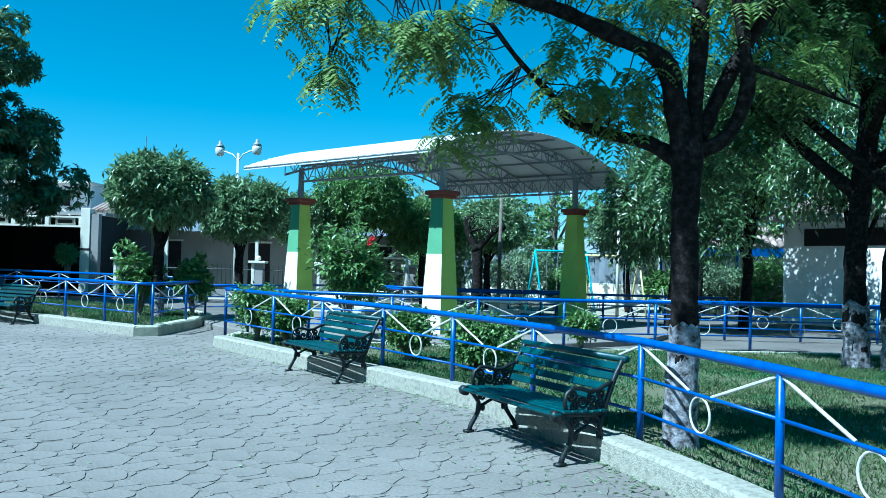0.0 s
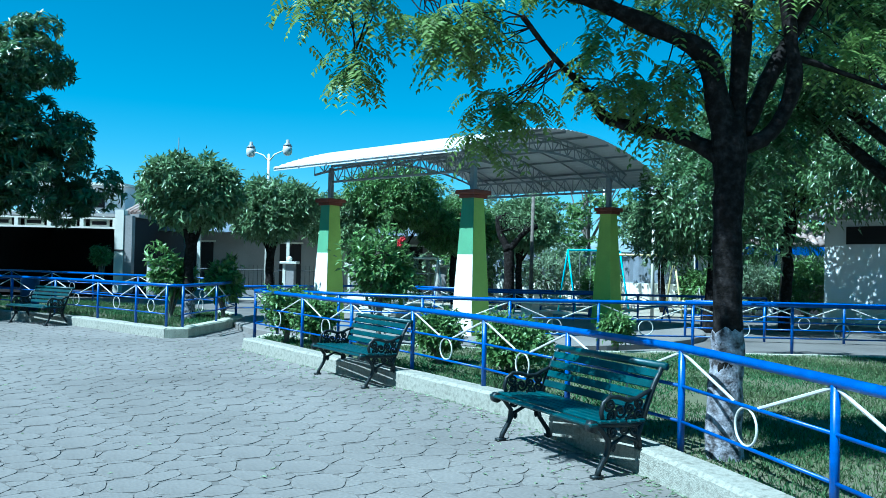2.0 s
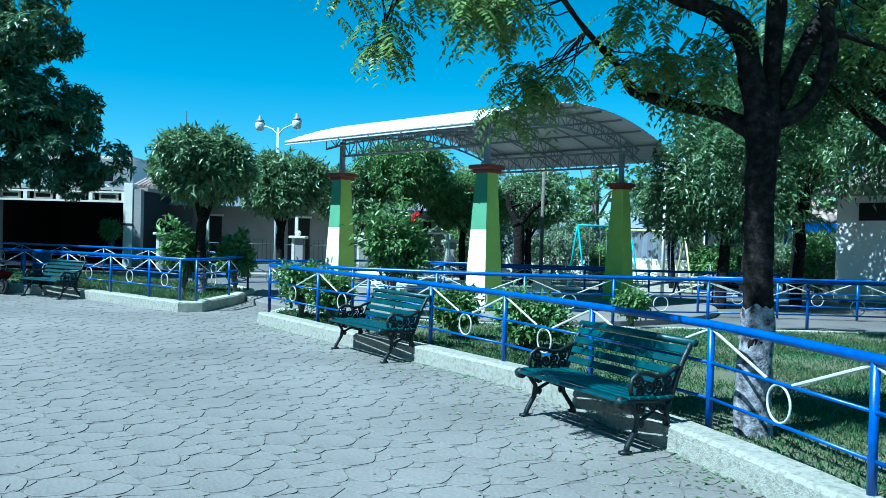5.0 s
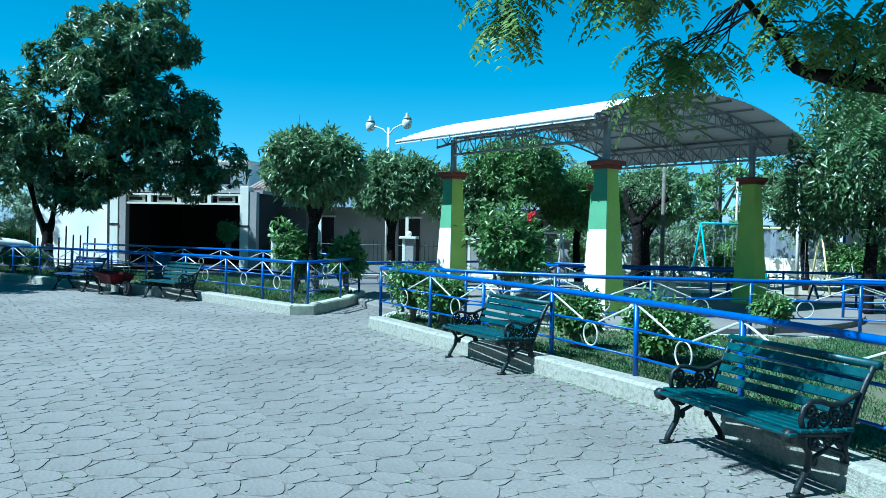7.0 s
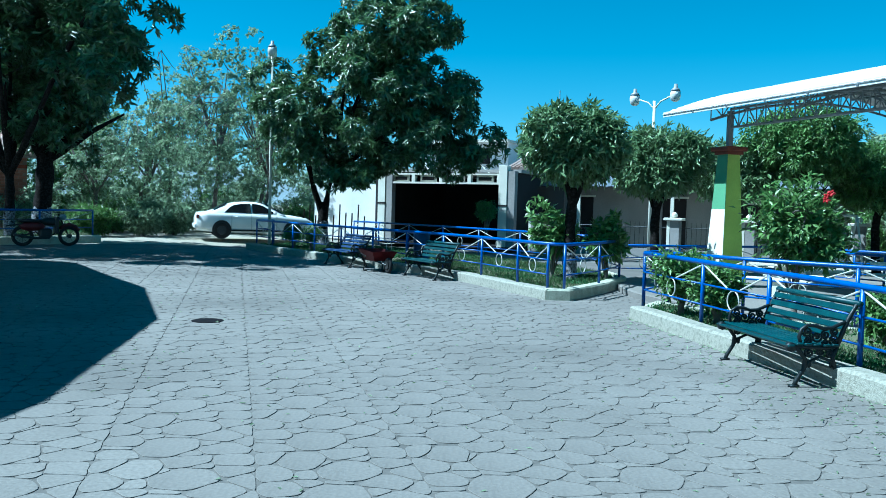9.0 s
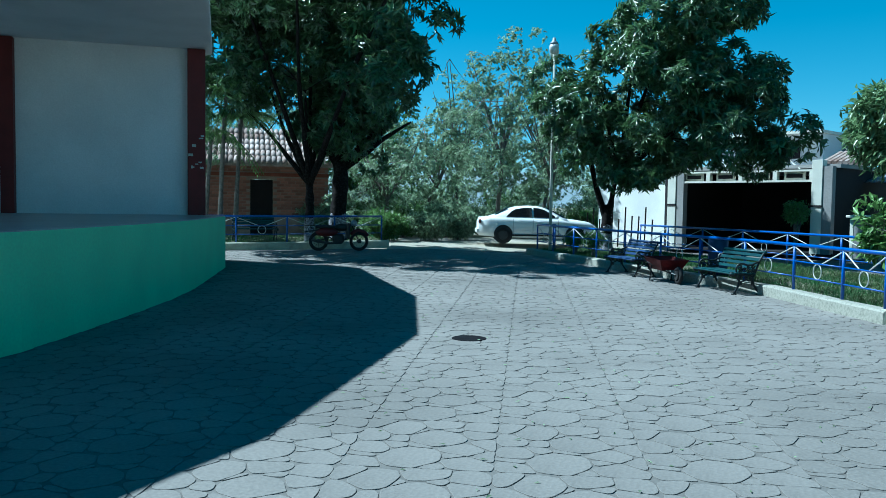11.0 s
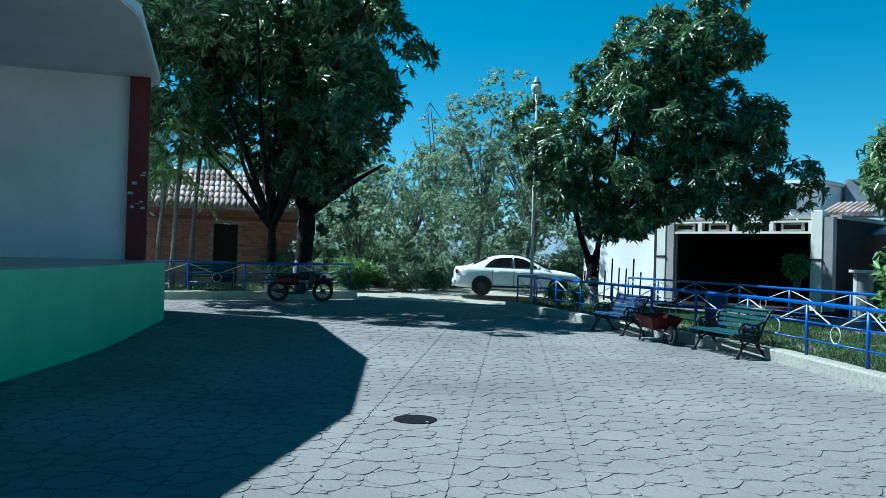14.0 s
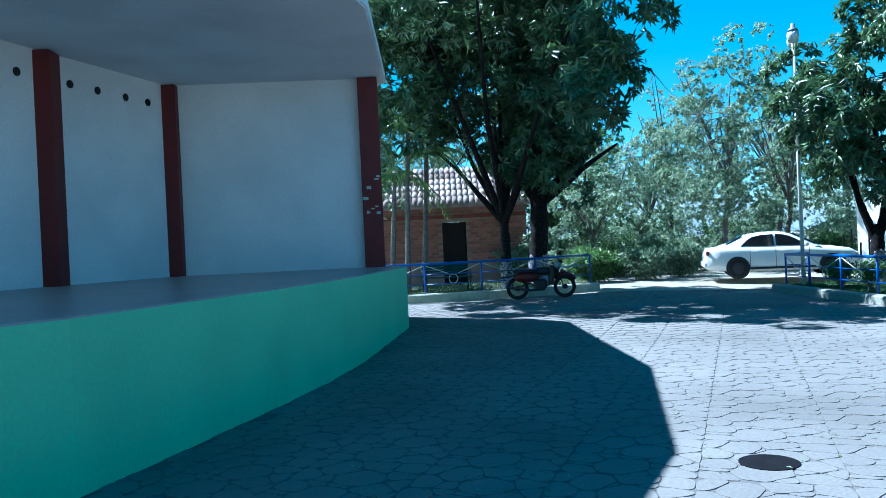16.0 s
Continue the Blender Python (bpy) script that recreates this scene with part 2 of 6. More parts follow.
def prism(bm, poly, z0, z1):
    low = [bm.verts.new((p[0], p[1], z0(p) if callable(z0) else z0)) for p in poly]
    top = [bm.verts.new((p[0], p[1], z1(p) if callable(z1) else z1)) for p in poly]
    n = len(poly)
    bm.faces.new(top)
    bm.faces.new(low[::-1])
    for i in range(n):
        bm.faces.new((low[i], low[(i + 1) % n], top[(i + 1) % n], top[i]))
    bmesh.ops.recalc_face_normals(bm, faces=bm.faces)
    return bm


def lathe(bm, prof, x=0.0, y=0.0, n=20):
    rings = [[bm.verts.new((x + r * math.cos(2 * math.pi * k / n), y + r * math.sin(2 * math.pi * k / n), z)) for k in range(n)] for r, z in prof]
    for a, b in zip(rings, rings[1:]):
        for k in range(n):
            bm.faces.new((a[k], a[(k + 1) % n], b[(k + 1) % n], b[k]))
    bm.faces.new(rings[0][::-1])
    bm.faces.new(rings[-1])
    return bm


def along(poly, step):
    """Points at even steps along a polyline, ends included."""
    pts = [Vector(p) for p in poly]
    total = sum((b - a).length for a, b in zip(pts, pts[1:]))
    n = max(1, round(total / step))
    out, want, run = [], [total * i / n for i in range(n + 1)], 0.0
    for a, b in zip(pts, pts[1:]):
        seg = (b - a).length
        while want and want[0] <= run + seg + 1e-6:
            out.append(a.lerp(b, min(1, (want.pop(0) - run) / seg)))
        run += seg
    return out


def offset(poly, d):
    """The polyline moved d to its left."""
    pts = [Vector(p) for p in poly]
    out = []
    for i, p in enumerate(pts):
        a, b = pts[max(i - 1, 0)], pts[min(i + 1, len(pts) - 1)]
        t = (b - a).normalized()
        out.append(p + Vector((-t.y, t.x)) * d)
    return out


def smooth01(v):
    v = min(1.0, max(0.0, v))
    return v * v * (3 - 2 * v)


def ground_z(x, y):
    """The ground climbs a hand's width towards the street in the west, shaped to fit the camera's view."""
    return 0.17 * smooth01((-x - 14) / 11) * (1 - smooth01((y - 11.5) / 4)) + 0.22 * smooth01((-x - 23) / 4) * smooth01((y - 11.5) / 4) + 0.06 * smooth01((-x - 24) / 4) * (1 - smooth01((y - 11.5) / 4))


# ---------------- ground ----------------
def build_ground():
    xs = [-1500, -500, -200, -100, -70] + [-60 + 2 * i for i in range(56)] + [60, 100, 200, 500, 1500]
    ys = [-1500, -500, -200, -100, -60] + [-40 + 2 * i for i in range(56)] + [80, 120, 200, 500, 1500]
    verts = [(x, y, -0.03 + ground_z(x, y)) for y in ys for x in xs]
    n = len(xs)
    faces = [(j * n + i, j * n + i + 1, (j + 1) * n + i + 1, (j + 1) * n + i) for j in range(len(ys) - 1) for i in range(n - 1)]
    raw("ground", verts, faces, M_DIRT, label="dry pale dirt ground with sparse litter", kind="structure", category="ground", smooth=True)


build_ground()

PLAZA = (-24.0, -6.0, 8.0, 26.0)


def build_plaza_base():
    x0, y0, x1, y1 = PLAZA
    nx, ny = 40, 40
    verts = [(x0 + (x1 - x0) * i / nx, y0 + (y1 - y0) * j / ny, -0.006 + ground_z(x0 + (x1 - x0) * i / nx, y0 + (y1 - y0) * j / ny)) for j in range(ny + 1) for i in range(nx + 1)]
    faces = [(j * (nx + 1) + i, j * (nx + 1) + i + 1, (j + 1) * (nx + 1) + i + 1, (j + 1) * (nx + 1) + i) for j in range(ny) for i in range(nx)]
    return raw("pavement", verts, faces, M_JOINT, label="pale stamped concrete plaza paving with oval stone imprints", kind="structure", category="paving")


pavement = build_plaza_base()

# ---------------- kerbs and lawns ----------------
KERB_A = [(-4.75, 11.45), (-2.6, 9.98), (-0.6, 8.72), (0.85, 7.70), (2.5, 5.75), (3.3, 4.65), (4.2, 3.1), (5.1, 1.2), (5.9, -1.2), (6.4, -4)]
KERB_A_BACK = [(-4.75, 11.45), (-5.15, 12.9), (-3.6, 12.35), (-1.9, 12.35), (0.2, 12.75), (1.7, 13.45), (4.7, 14.6), (9.5, 16.0)]
KERB_B = [(-22.9, 15.6), (-16.2, 14.45), (-13.7, 14.15), (-10.4, 13.55), (-7.05, 12.3)]
KERB_B_IN = [(-7.05, 12.3), (-6.72, 12.5), (-7.2, 14.4), (-7.9, 16.3), (-9.2, 17.4)]
KERB_W = [(-24.2, 3.0), (-24.1, 6.2), (-24.3, 9.0), (-24.9, 11.4)]


def kerb(name, poly, height, width, material, label, wobble=0.012):
    """A kerb of cast lengths along a polyline, its face on the polyline and its body to the left."""
    pts = along(poly, 0.5)
    back = offset([tuple(p) for p in pts], width)
    rnd = random.Random(len(pts))
    e = thing(name, pts[0].x, pts[0].y, 0, label=label, category="kerb", kind="structure")
    o = pts[0]
    bm = BM()
    rows = []
    for p, q in zip(pts, back):
        g = ground_z(p.x, p.y)
        w = [rnd.uniform(-wobble, wobble) for _ in range(3)]
        f = (p - q).normalized()
        prof = [(p + f * 0.01, g - 0.05), (p + f * w[0] * 0.5, g + height - 0.03), (p - f * 0.03, g + height + w[1] * 0.4), (q, g + height + w[2] * 0.4), (q, g - 0.05)]
        rows.append([bm.verts.new((v.x - o.x, v.y - o.y, z)) for v, z in prof])
    for a, b in zip(rows, rows[1:]):
        for k in range(4):
            bm.faces.new((a[k], b[k], b[k + 1], a[k + 1]))
    bm.faces.new(rows[0])
    bm.faces.new(rows[-1][::-1])
    bmesh.ops.recalc_face_normals(bm, faces=bm.faces)
    part("kerb_body", bm, material, e, smooth=False)
    return e


kerb("kerb_south", KERB_A, 0.2, 0.24, M_KERB, "rough cream painted concrete kerb under the railing")
kerb("kerb_pavilion", [(p[0], p[1]) for p in KERB_A_BACK[::-1]], 0.16, 0.2, M_KERBG, "weathered low concrete kerb at the back of the lawn")
kerb("kerb_north", KERB_B, 0.2, 0.24, M_KERB, "rough cream painted concrete kerb beside the benches")
kerb("kerb_path", KERB_B_IN, 0.2, 0.22, M_KERBG, "curved grey concrete kerb along the side path")
kerb("kerb_west", KERB_W, 0.22, 0.24, M_KERBG, "greenish old kerb of the western planting bed")


def lawn(name, poly, z, label):
    cx, cy = sum(p[0] for p in poly) / len(poly), sum(p[1] for p in poly) / len(poly)
    bm = BM()
    prism(bm, [(p[0] - cx, p[1] - cy) for p in poly], lambda p: -0.02 + ground_z(p[0] + cx, p[1] + cy), lambda p: z + ground_z(p[0] + cx, p[1] + cy))
    ob = part(name, bm, M_SOIL, None, label, "structure")
    ob.matrix_basis = pose(cx, cy, 0)
    ob["category"] = "lawn"
    return ob


def inside(poly, x, y):
    hit = False
    for i in range(len(poly)):
        (xa, ya), (xb, yb) = poly[i][:2], poly[i - 1][:2]
        if (ya > y) != (yb > y) and x < (xb - xa) * (y - ya) / (yb - ya) + xa:
            hit = not hit
    return hit


LAWN_A = [tuple(p) for p in offset(KERB_A, 0.22)] + [(12, -4), (12, 16.6)] + [tuple(p) for p in offset(KERB_A_BACK[::-1], 0.18)][:-1]
LAWN_B = [tuple(p) for p in offset(KERB_B, 0.22)][:-1] + [(-7.1, 12.55)] + [tuple(p) for p in offset(KERB_B_IN, 0.2)][1:] + [(-11, 18.2), (-16, 19.2), (-22.6, 20.2)]
LAWN_W = [tuple(p) for p in offset(KERB_W, 0.22)] + [(-28.5, 12.0), (-29.0, 3.0)]
lawn("lawn_south", LAWN_A, 0.14, "patchy green lawn with bare soil under the trees")
lawn("lawn_north", LAWN_B, 0.14, "green lawn strip behind the kerb")
lawn("lawn_west", LAWN_W, 0.16, "dry planting bed with sparse grass")


# ---------------- railings ----------------
def railing(name, posts, label, base=None, rail_r=0.033, sink=0.0):
    """Blue pipe railing: posts, a thick top rail, two thin rails, white braces and hoops."""
    o = Vector(posts[0])
    zs = [(ground_z(*p) + 0.2 if base is None else ground_z(*p) + base) - sink * smooth01((p[0] + 5) / 6) for p in posts]
    e = thing(name, o.x, o.y, 0, label=label, category="railing", group="blue park railings")
    H = (0.80, 0.51, 0.24)
    L = [Vector((p[0] - o.x, p[1] - o.y, z)) for p, z in zip(posts, zs)]
    for p in L:
        bm = tube(BM(), [p - Vector((0, 0, 0.03)), p + Vector((0, 0, H[0]))], 0.027, 10)
        part("post", bm, M_BLUE, e, smooth=True)
    up = Vector((0, 0, 1))
    part("top_rail", tube(BM(), [p + up * H[0] for p in L], rail_r, 10), M_BLUE, e, smooth=True)
    for a, b in zip(L, L[1:]):
        d = (b - a)
        if d.length < 0.5:
            continue
        flat = Vector((d.x, d.y, 0)).normalized()
        for h in H[1:]:
            part("middle_rail", tube(BM(), [a + up * h, b + up * h], 0.014, 6), M_BLUE, e, smooth=True)
        mid = (a + b) / 2
        for end, s in ((a, -1), (b, 1)):
            part("brace", tube(BM(), [end + up * (H[0] - 0.03), mid + flat * 0.14 * s + up * (H[1] + 0.01)], 0.011, 6), M_WHITEP, e)
        part("hoop", ring(BM(), mid + up * (H[1] + H[2]) / 2, flat, up, 0.125, 0.009), M_WHITEP, e, smooth=True)
    return e


RAIL_A = [(-4.68, 11.70), (-3.2, 10.72), (-1.98, 9.95), (-0.72, 9.14), (0.51, 8.2), (1.65, 7.12), (2.74, 5.96), (3.63, 4.48), (4.38, 3.1), (5.05, 1.7), (5.62, 0.2)]
railing("railing", RAIL_A, "blue pipe railing with white hoops on cream kerb", sink=0.05)
railing("railing", [(-4.68, 11.70), (-4.95, 12.9)], "blue pipe railing with white hoops beside the path")
railing("railing", [(-4.95, 12.9), (-3.5, 12.55), (-1.9, 12.55), (-0.4, 12.75), (1.0, 13.3), (2.5, 13.95), (4.1, 14.6), (5.7, 15.1), (7.3, 15.6)], "blue pipe railing behind the lawn", base=0.16)
railing("railing", [(-22.7, 16.6), (-22.6, 15.85), (-21.2, 15.6), (-19.6, 15.32), (-18.0, 15.02), (-16.3, 14.72), (-14.6, 14.48), (-13.0, 14.25), (-11.4, 13.97), (-9.75, 13.5), (-8.3, 12.98), (-7.22, 12.56), (-6.93, 12.68), (-7.3, 14.3), (-7.95, 16.0), (-9.2, 17.2)], "blue pipe railing with white hoops behind the benches")
railing("railing", [(-9.2, 17.3), (-11.0, 18.0), (-13.0, 18.6), (-15.0, 19.0), (-17.0, 19.4), (-19.0, 19.7), (-21.0, 20.0), (-22.6, 20.1)], "blue pipe railing at the street side of the lawn")
railing("railing", [(-24.4, 3.0), (-24.3, 4.6), (-24.3, 6.2), (-24.4, 7.8), (-24.6, 9.4), (-25.1, 11.2)], "blue pipe railing of the western planting bed", base=0.22)

# ---------------- stage building ----------------
STAGE_Z = 1.28
STAGE_EDGE = [(-6.0, -5.0), (-6.05, -2.6), (-6.5, -0.9), (-7.4, 0.35), (-8.72, 1.3), (-9.78, 1.8), (-11.73, 2.68), (-13.1, 3.25), (-14.56, 3.76), (-16.4, 4.3), (-17.6, 4.66), (-18.25, 4.86), (-18.75, 5.0), (-19.2, 5.05), (-19.75, 4.9), (-20.1, 4.6)]
ROOF_EDGE = [(-4.6, -5.0), (-5.2, -2.6), (-7.34, -0.13), (-11.1, 2.53), (-14.95, 4.07), (-20.55, 4.93)]
WALL_LINE = [(-20.0, 4.5), (-20.5, 0.3), (-17.5, -1.3), (-13.0, -3.6), (-8.0, -5.0)]


def build_stage():
    e = thing("stage_building", -13, 0, 0, label="white bandstand with mint green platform and dark red pilasters", category="bandstand")
    sh = lambda pts: [(p[0] + 13, p[1]) for p in pts]
    bm = prism(BM(), sh(STAGE_EDGE + [(-22, 4.4), (-22, -5)]), -0.03, STAGE_Z - 0.012)
    part("platform", bm, M_MINT, e, "mint green painted platform wall")
    inner = offset(STAGE_EDGE, 0.015)
    bm = prism(BM(), sh([tuple(p) for p in inner] + [(-21.9, 4.3), (-21.9, -4.9)]), STAGE_Z - 0.012, STAGE_Z + 0.004)
    part("stage_floor", bm, M_STAGE, e, "smooth grey cement stage floor")
    ZC = 5.34
    for a, b in zip(WALL_LINE, WALL_LINE[1:]):
        a, b = Vector(a), Vector(b)
        d = (b - a).normalized()
        nrm = Vector((d.y, -d.x))
        c = (a + b) / 2 + nrm * 0.1
        bm = box(BM(), c.x + 13, c.y, (STAGE_Z + ZC) / 2, (b - a).length + 0.1, 0.2, ZC - STAGE_Z, math.degrees(math.atan2(d.y, d.x)))
        part("back_wall", bm, M_WALL, e)
    for i, (p, q) in enumerate(zip(WALL_LINE, WALL_LINE[1:] + [(-3, -5)])):
        d = (Vector(q) - Vector(p)).normalized()
        ang = math.degrees(math.atan2(d.y, d.x))
        bm = box(BM(), p[0] + 13, p[1], (STAGE_Z + ZC) / 2 - 0.01, 0.42, 0.42, ZC - STAGE_Z - 0.02, ang + (20 if i else 0), bevel=0.008)
        pil = part("pilaster", bm, M_OXIDE, e, "dark red square pilaster")
        if i == 0:
            rnd = random.Random(4)
            for k in range(9):
                bm = BM()
                off = rnd.uniform(-0.16, 0.16)
                box(bm, p[0] + 13 + 0.213 * math.cos(radians(ang + 90)) - off * math.sin(radians(ang + 90)), p[1] + 0.213 * math.sin(radians(ang + 90)) + off * math.cos(radians(ang + 90)), 2.35 + rnd.uniform(0, 1.0), 0.012, rnd.uniform(0.03, 0.12), rnd.uniform(0.02, 0.07), ang + 90)
                part("paper_scrap", bm, M_WHITEP, pil, "torn white paper scrap")
    # vent holes in the side wall, as discs coloured black for their inner shade
    a, b = Vector(WALL_LINE[1]), Vector(WALL_LINE[2])
    d = (b - a).normalized()
    a2, d2 = b, (Vector(WALL_LINE[3]) - b).normalized()
    for f, d in ((a + d * 0.67, d), (a + d * 1.33, d), (a + d * 2.1, d), (a + d * 2.79, d), (a2 + d2 * 0.58, d2), (a2 + d2 * 1.3, d2), (a2 + d2 * 2.0, d2)):
        n = Vector((-d.y, d.x))
        bm = BM()
        c = Vector((f.x + 13, f.y, 4.88)) + Vector((-n.x, -n.y, 0)) * -0.004
        m = Matrix.Translation(c) @ Matrix(((d.x, n.x, 0, 0), (d.y, n.y, 0, 0), (0, 0, 1, 0), (0, 0, 0, 1)))
        geo = bmesh.ops.create_cone(bm, cap_ends=True, segments=12, radius1=0.075, radius2=0.075, depth=0.03)
        bmesh.ops.transform(bm, matrix=m @ pose(0, 0, 0, 90, 0, 0), verts=geo["verts"])
        part("vent_shade_disc", bm, M_SHADETRIM, e)
    poly = ROOF_EDGE + [(-21.4, 4.4), (-22.5, -5.0)]
    part("canopy_ceiling", prism(BM(), sh(poly), ZC, ZC + 0.03), M_CEIL, e)
    edge = offset(ROOF_EDGE, -0.03)
    part("canopy_roof", prism(BM(), sh([tuple(p) for p in edge] + [(-21.5, 4.4), (-22.6, -5.0)]), ZC + 0.03, ZC + 0.2), M_CEIL, e, "white painted concrete canopy slab")
    # solid back of the building, behind the walls
    part("rear_block", prism(BM(), sh([(-20.6, 4.3), (-21.4, 4.3), (-22.4, -5), (-22.4, -12), (-2.5, -12), (-2.5, -5.4), (-8.0, -5.25), (-13.1, -3.85), (-17.7, -1.6), (-20.75, 0.1)]), 0, ZC + 0.028), M_WALL, e)


build_stage()

# ---------------- park benches ----------------
def build_bench(slat_mat, label):
    e = thing("park_bench", 0, 0, 0, label=label, category="bench", group="benches round the plaza")
    W = 1.35
    for x in (0.0, W):
        bm = BM()
        P = lambda pts: [(x, y, z) for y, z in pts]
        tube(bm, P([(0.0, 0.0), (0.02, 0.06), (0.09, 0.17), (0.10, 0.27), (0.03, 0.36), (-0.03, 0.40)]), 0.022, 6)
        tube(bm, P([(0.52, 0.0), (0.50, 0.06), (0.41, 0.18), (0.38, 0.28), (0.42, 0.40)]), 0.022, 6)
        tube(bm, P([(0.07, 0.14), (0.14, 0.24), (0.25, 0.29), (0.36, 0.25), (0.43, 0.15)]), 0.016, 6)
        tube(bm, P([(-0.04, 0.39), (0.1, 0.385), (0.28, 0.375), (0.42, 0.385)]), 0.022, 6)
        tube(bm, P([(0.42, 0.38), (0.47, 0.52), (0.53, 0.66), (0.60, 0.78), (0.63, 0.80)]), 0.022, 6)
        box(bm, x, 0.0, 0.012, 0.05, 0.09, 0.025)
        box(bm, x, 0.52, 0.012, 0.05, 0.09, 0.025)
        part("end_frame", bm, M_IRON, e, "ornate black cast iron end frame", smooth=True)
        bm = BM()
        tube(bm, P([(0.05, 0.41), (0.03, 0.48), (0.05, 0.55), (0.11, 0.59), (0.19, 0.585), (0.27, 0.56), (0.36, 0.565), (0.44, 0.6), (0.50, 0.62)]), 0.018, 6)
        u, v = Vector((0, 1, 0)), Vector((0, 0, 1))
        geo = bmesh.ops.create_cone(bm, cap_ends=True, segments=12, radius1=0.045, radius2=0.045, depth=0.055)
        bmesh.ops.transform(bm, matrix=pose(x, -0.055, 0.385, 0, 90, 0), verts=geo["verts"])
        arm = part("armrest", bm, M_IRON, e, "scrolled cast iron armrest", smooth=True)
        # spiral scrolls and leaves filling the space under the arm and below the seat
        for cy, cz, R, a0, turn, spine in ((0.11, 0.53, 0.05, 3.4, 1, 0.0), (0.12, 0.45, 0.045, 1.4, -1, 0.0), (0.21, 0.48, 0.055, 0.2, -1, 0.02), (0.3, 0.5, 0.05, 1.2, 1, 0.0), (0.3, 0.43, 0.035, 3.0, 1, 0.0), (0.39, 0.53, 0.045, 2.2, 1, 0.0), (0.39, 0.45, 0.05, 4.0, -1, 0.0),
                                           (0.14, 0.33, 0.05, 1.5, 1, 0.0), (0.25, 0.34, 0.04, 0.0, -1, 0.01), (0.34, 0.32, 0.045, 2.5, -1, 0.0), (0.13, 0.22, 0.035, 5.0, 1, 0.0), (0.39, 0.22, 0.035, 4.2, -1, 0.0)):
            sc = BM()
            pts = []
            for k in range(15):
                a = a0 + turn * k * 0.62
                q = R * (1 - 0.055 * k)
                pts.append((x, cy + q * math.cos(a), cz + q * math.sin(a)))
            tube(sc, pts, 0.012, 5)
            tube(sc, [(x, cy, cz), (x, cy + R * math.cos(a0 + 2.4), cz + R * math.sin(a0 + 2.4))], [0.016, 0.007], 5)
            part("scroll", sc, M_IRON, arm, smooth=True)
    for i, (y, z) in enumerate(((-0.062, 0.398), (0.022, 0.415), (0.11, 0.412), (0.20, 0.407), (0.30, 0.402), (0.385, 0.404))):
        part("seat_slat", box(BM(), W / 2, y, z, W + 0.09, 0.068, 0.024, bevel=0.006), slat_mat, e)
    for y, z in ((0.455, 0.49), (0.488, 0.575), (0.523, 0.66), (0.565, 0.74)):
        bm = box(BM(), 0, 0, 0, W + 0.02, 0.062, 0.022, bevel=0.005)
        bmesh.ops.transform(bm, matrix=pose(W / 2, y, z, 68, 0, 0), verts=bm.verts)
        part("back_slat", bm, slat_mat, e)
    bm = tube(BM(), [(-0.04, 0.62, 0.80), (W + 0.04, 0.62, 0.80)], 0.03, 8)
    part("top_bar", bm, slat_mat, e, smooth=True)
    return e


bench = build_bench(M_SLAT, "green slatted park bench with black cast iron ends")
bench.matrix_basis = pose(1.19, 6.46, 0, 0, 0, -43.2)
copy_thing(bench, pose(-2.19, 9.37, 0, 0, 0, -36.4))
copy_thing(bench, pose(-12.12, 13.42, 0, 0, 0, -12.5))
blue = build_bench(M_SLATB, "blue slatted park bench with black cast iron ends")
blue.matrix_basis = pose(-15.8, 13.83, ground_z(-15.8, 13.9), 0, 0, -9)
copy_thing(bench, pose(-25.6, 6.4, 0.16 + ground_z(-25.6, 6.6), 0, 0, 90))

# ---------------- pavilion ----------------
C1, C2, C3 = Vector((-6.07, 17.07)), Vector((-1.86, 15.2)), Vector((0.17, 20.2))
C4 = C1 + C3 - C2


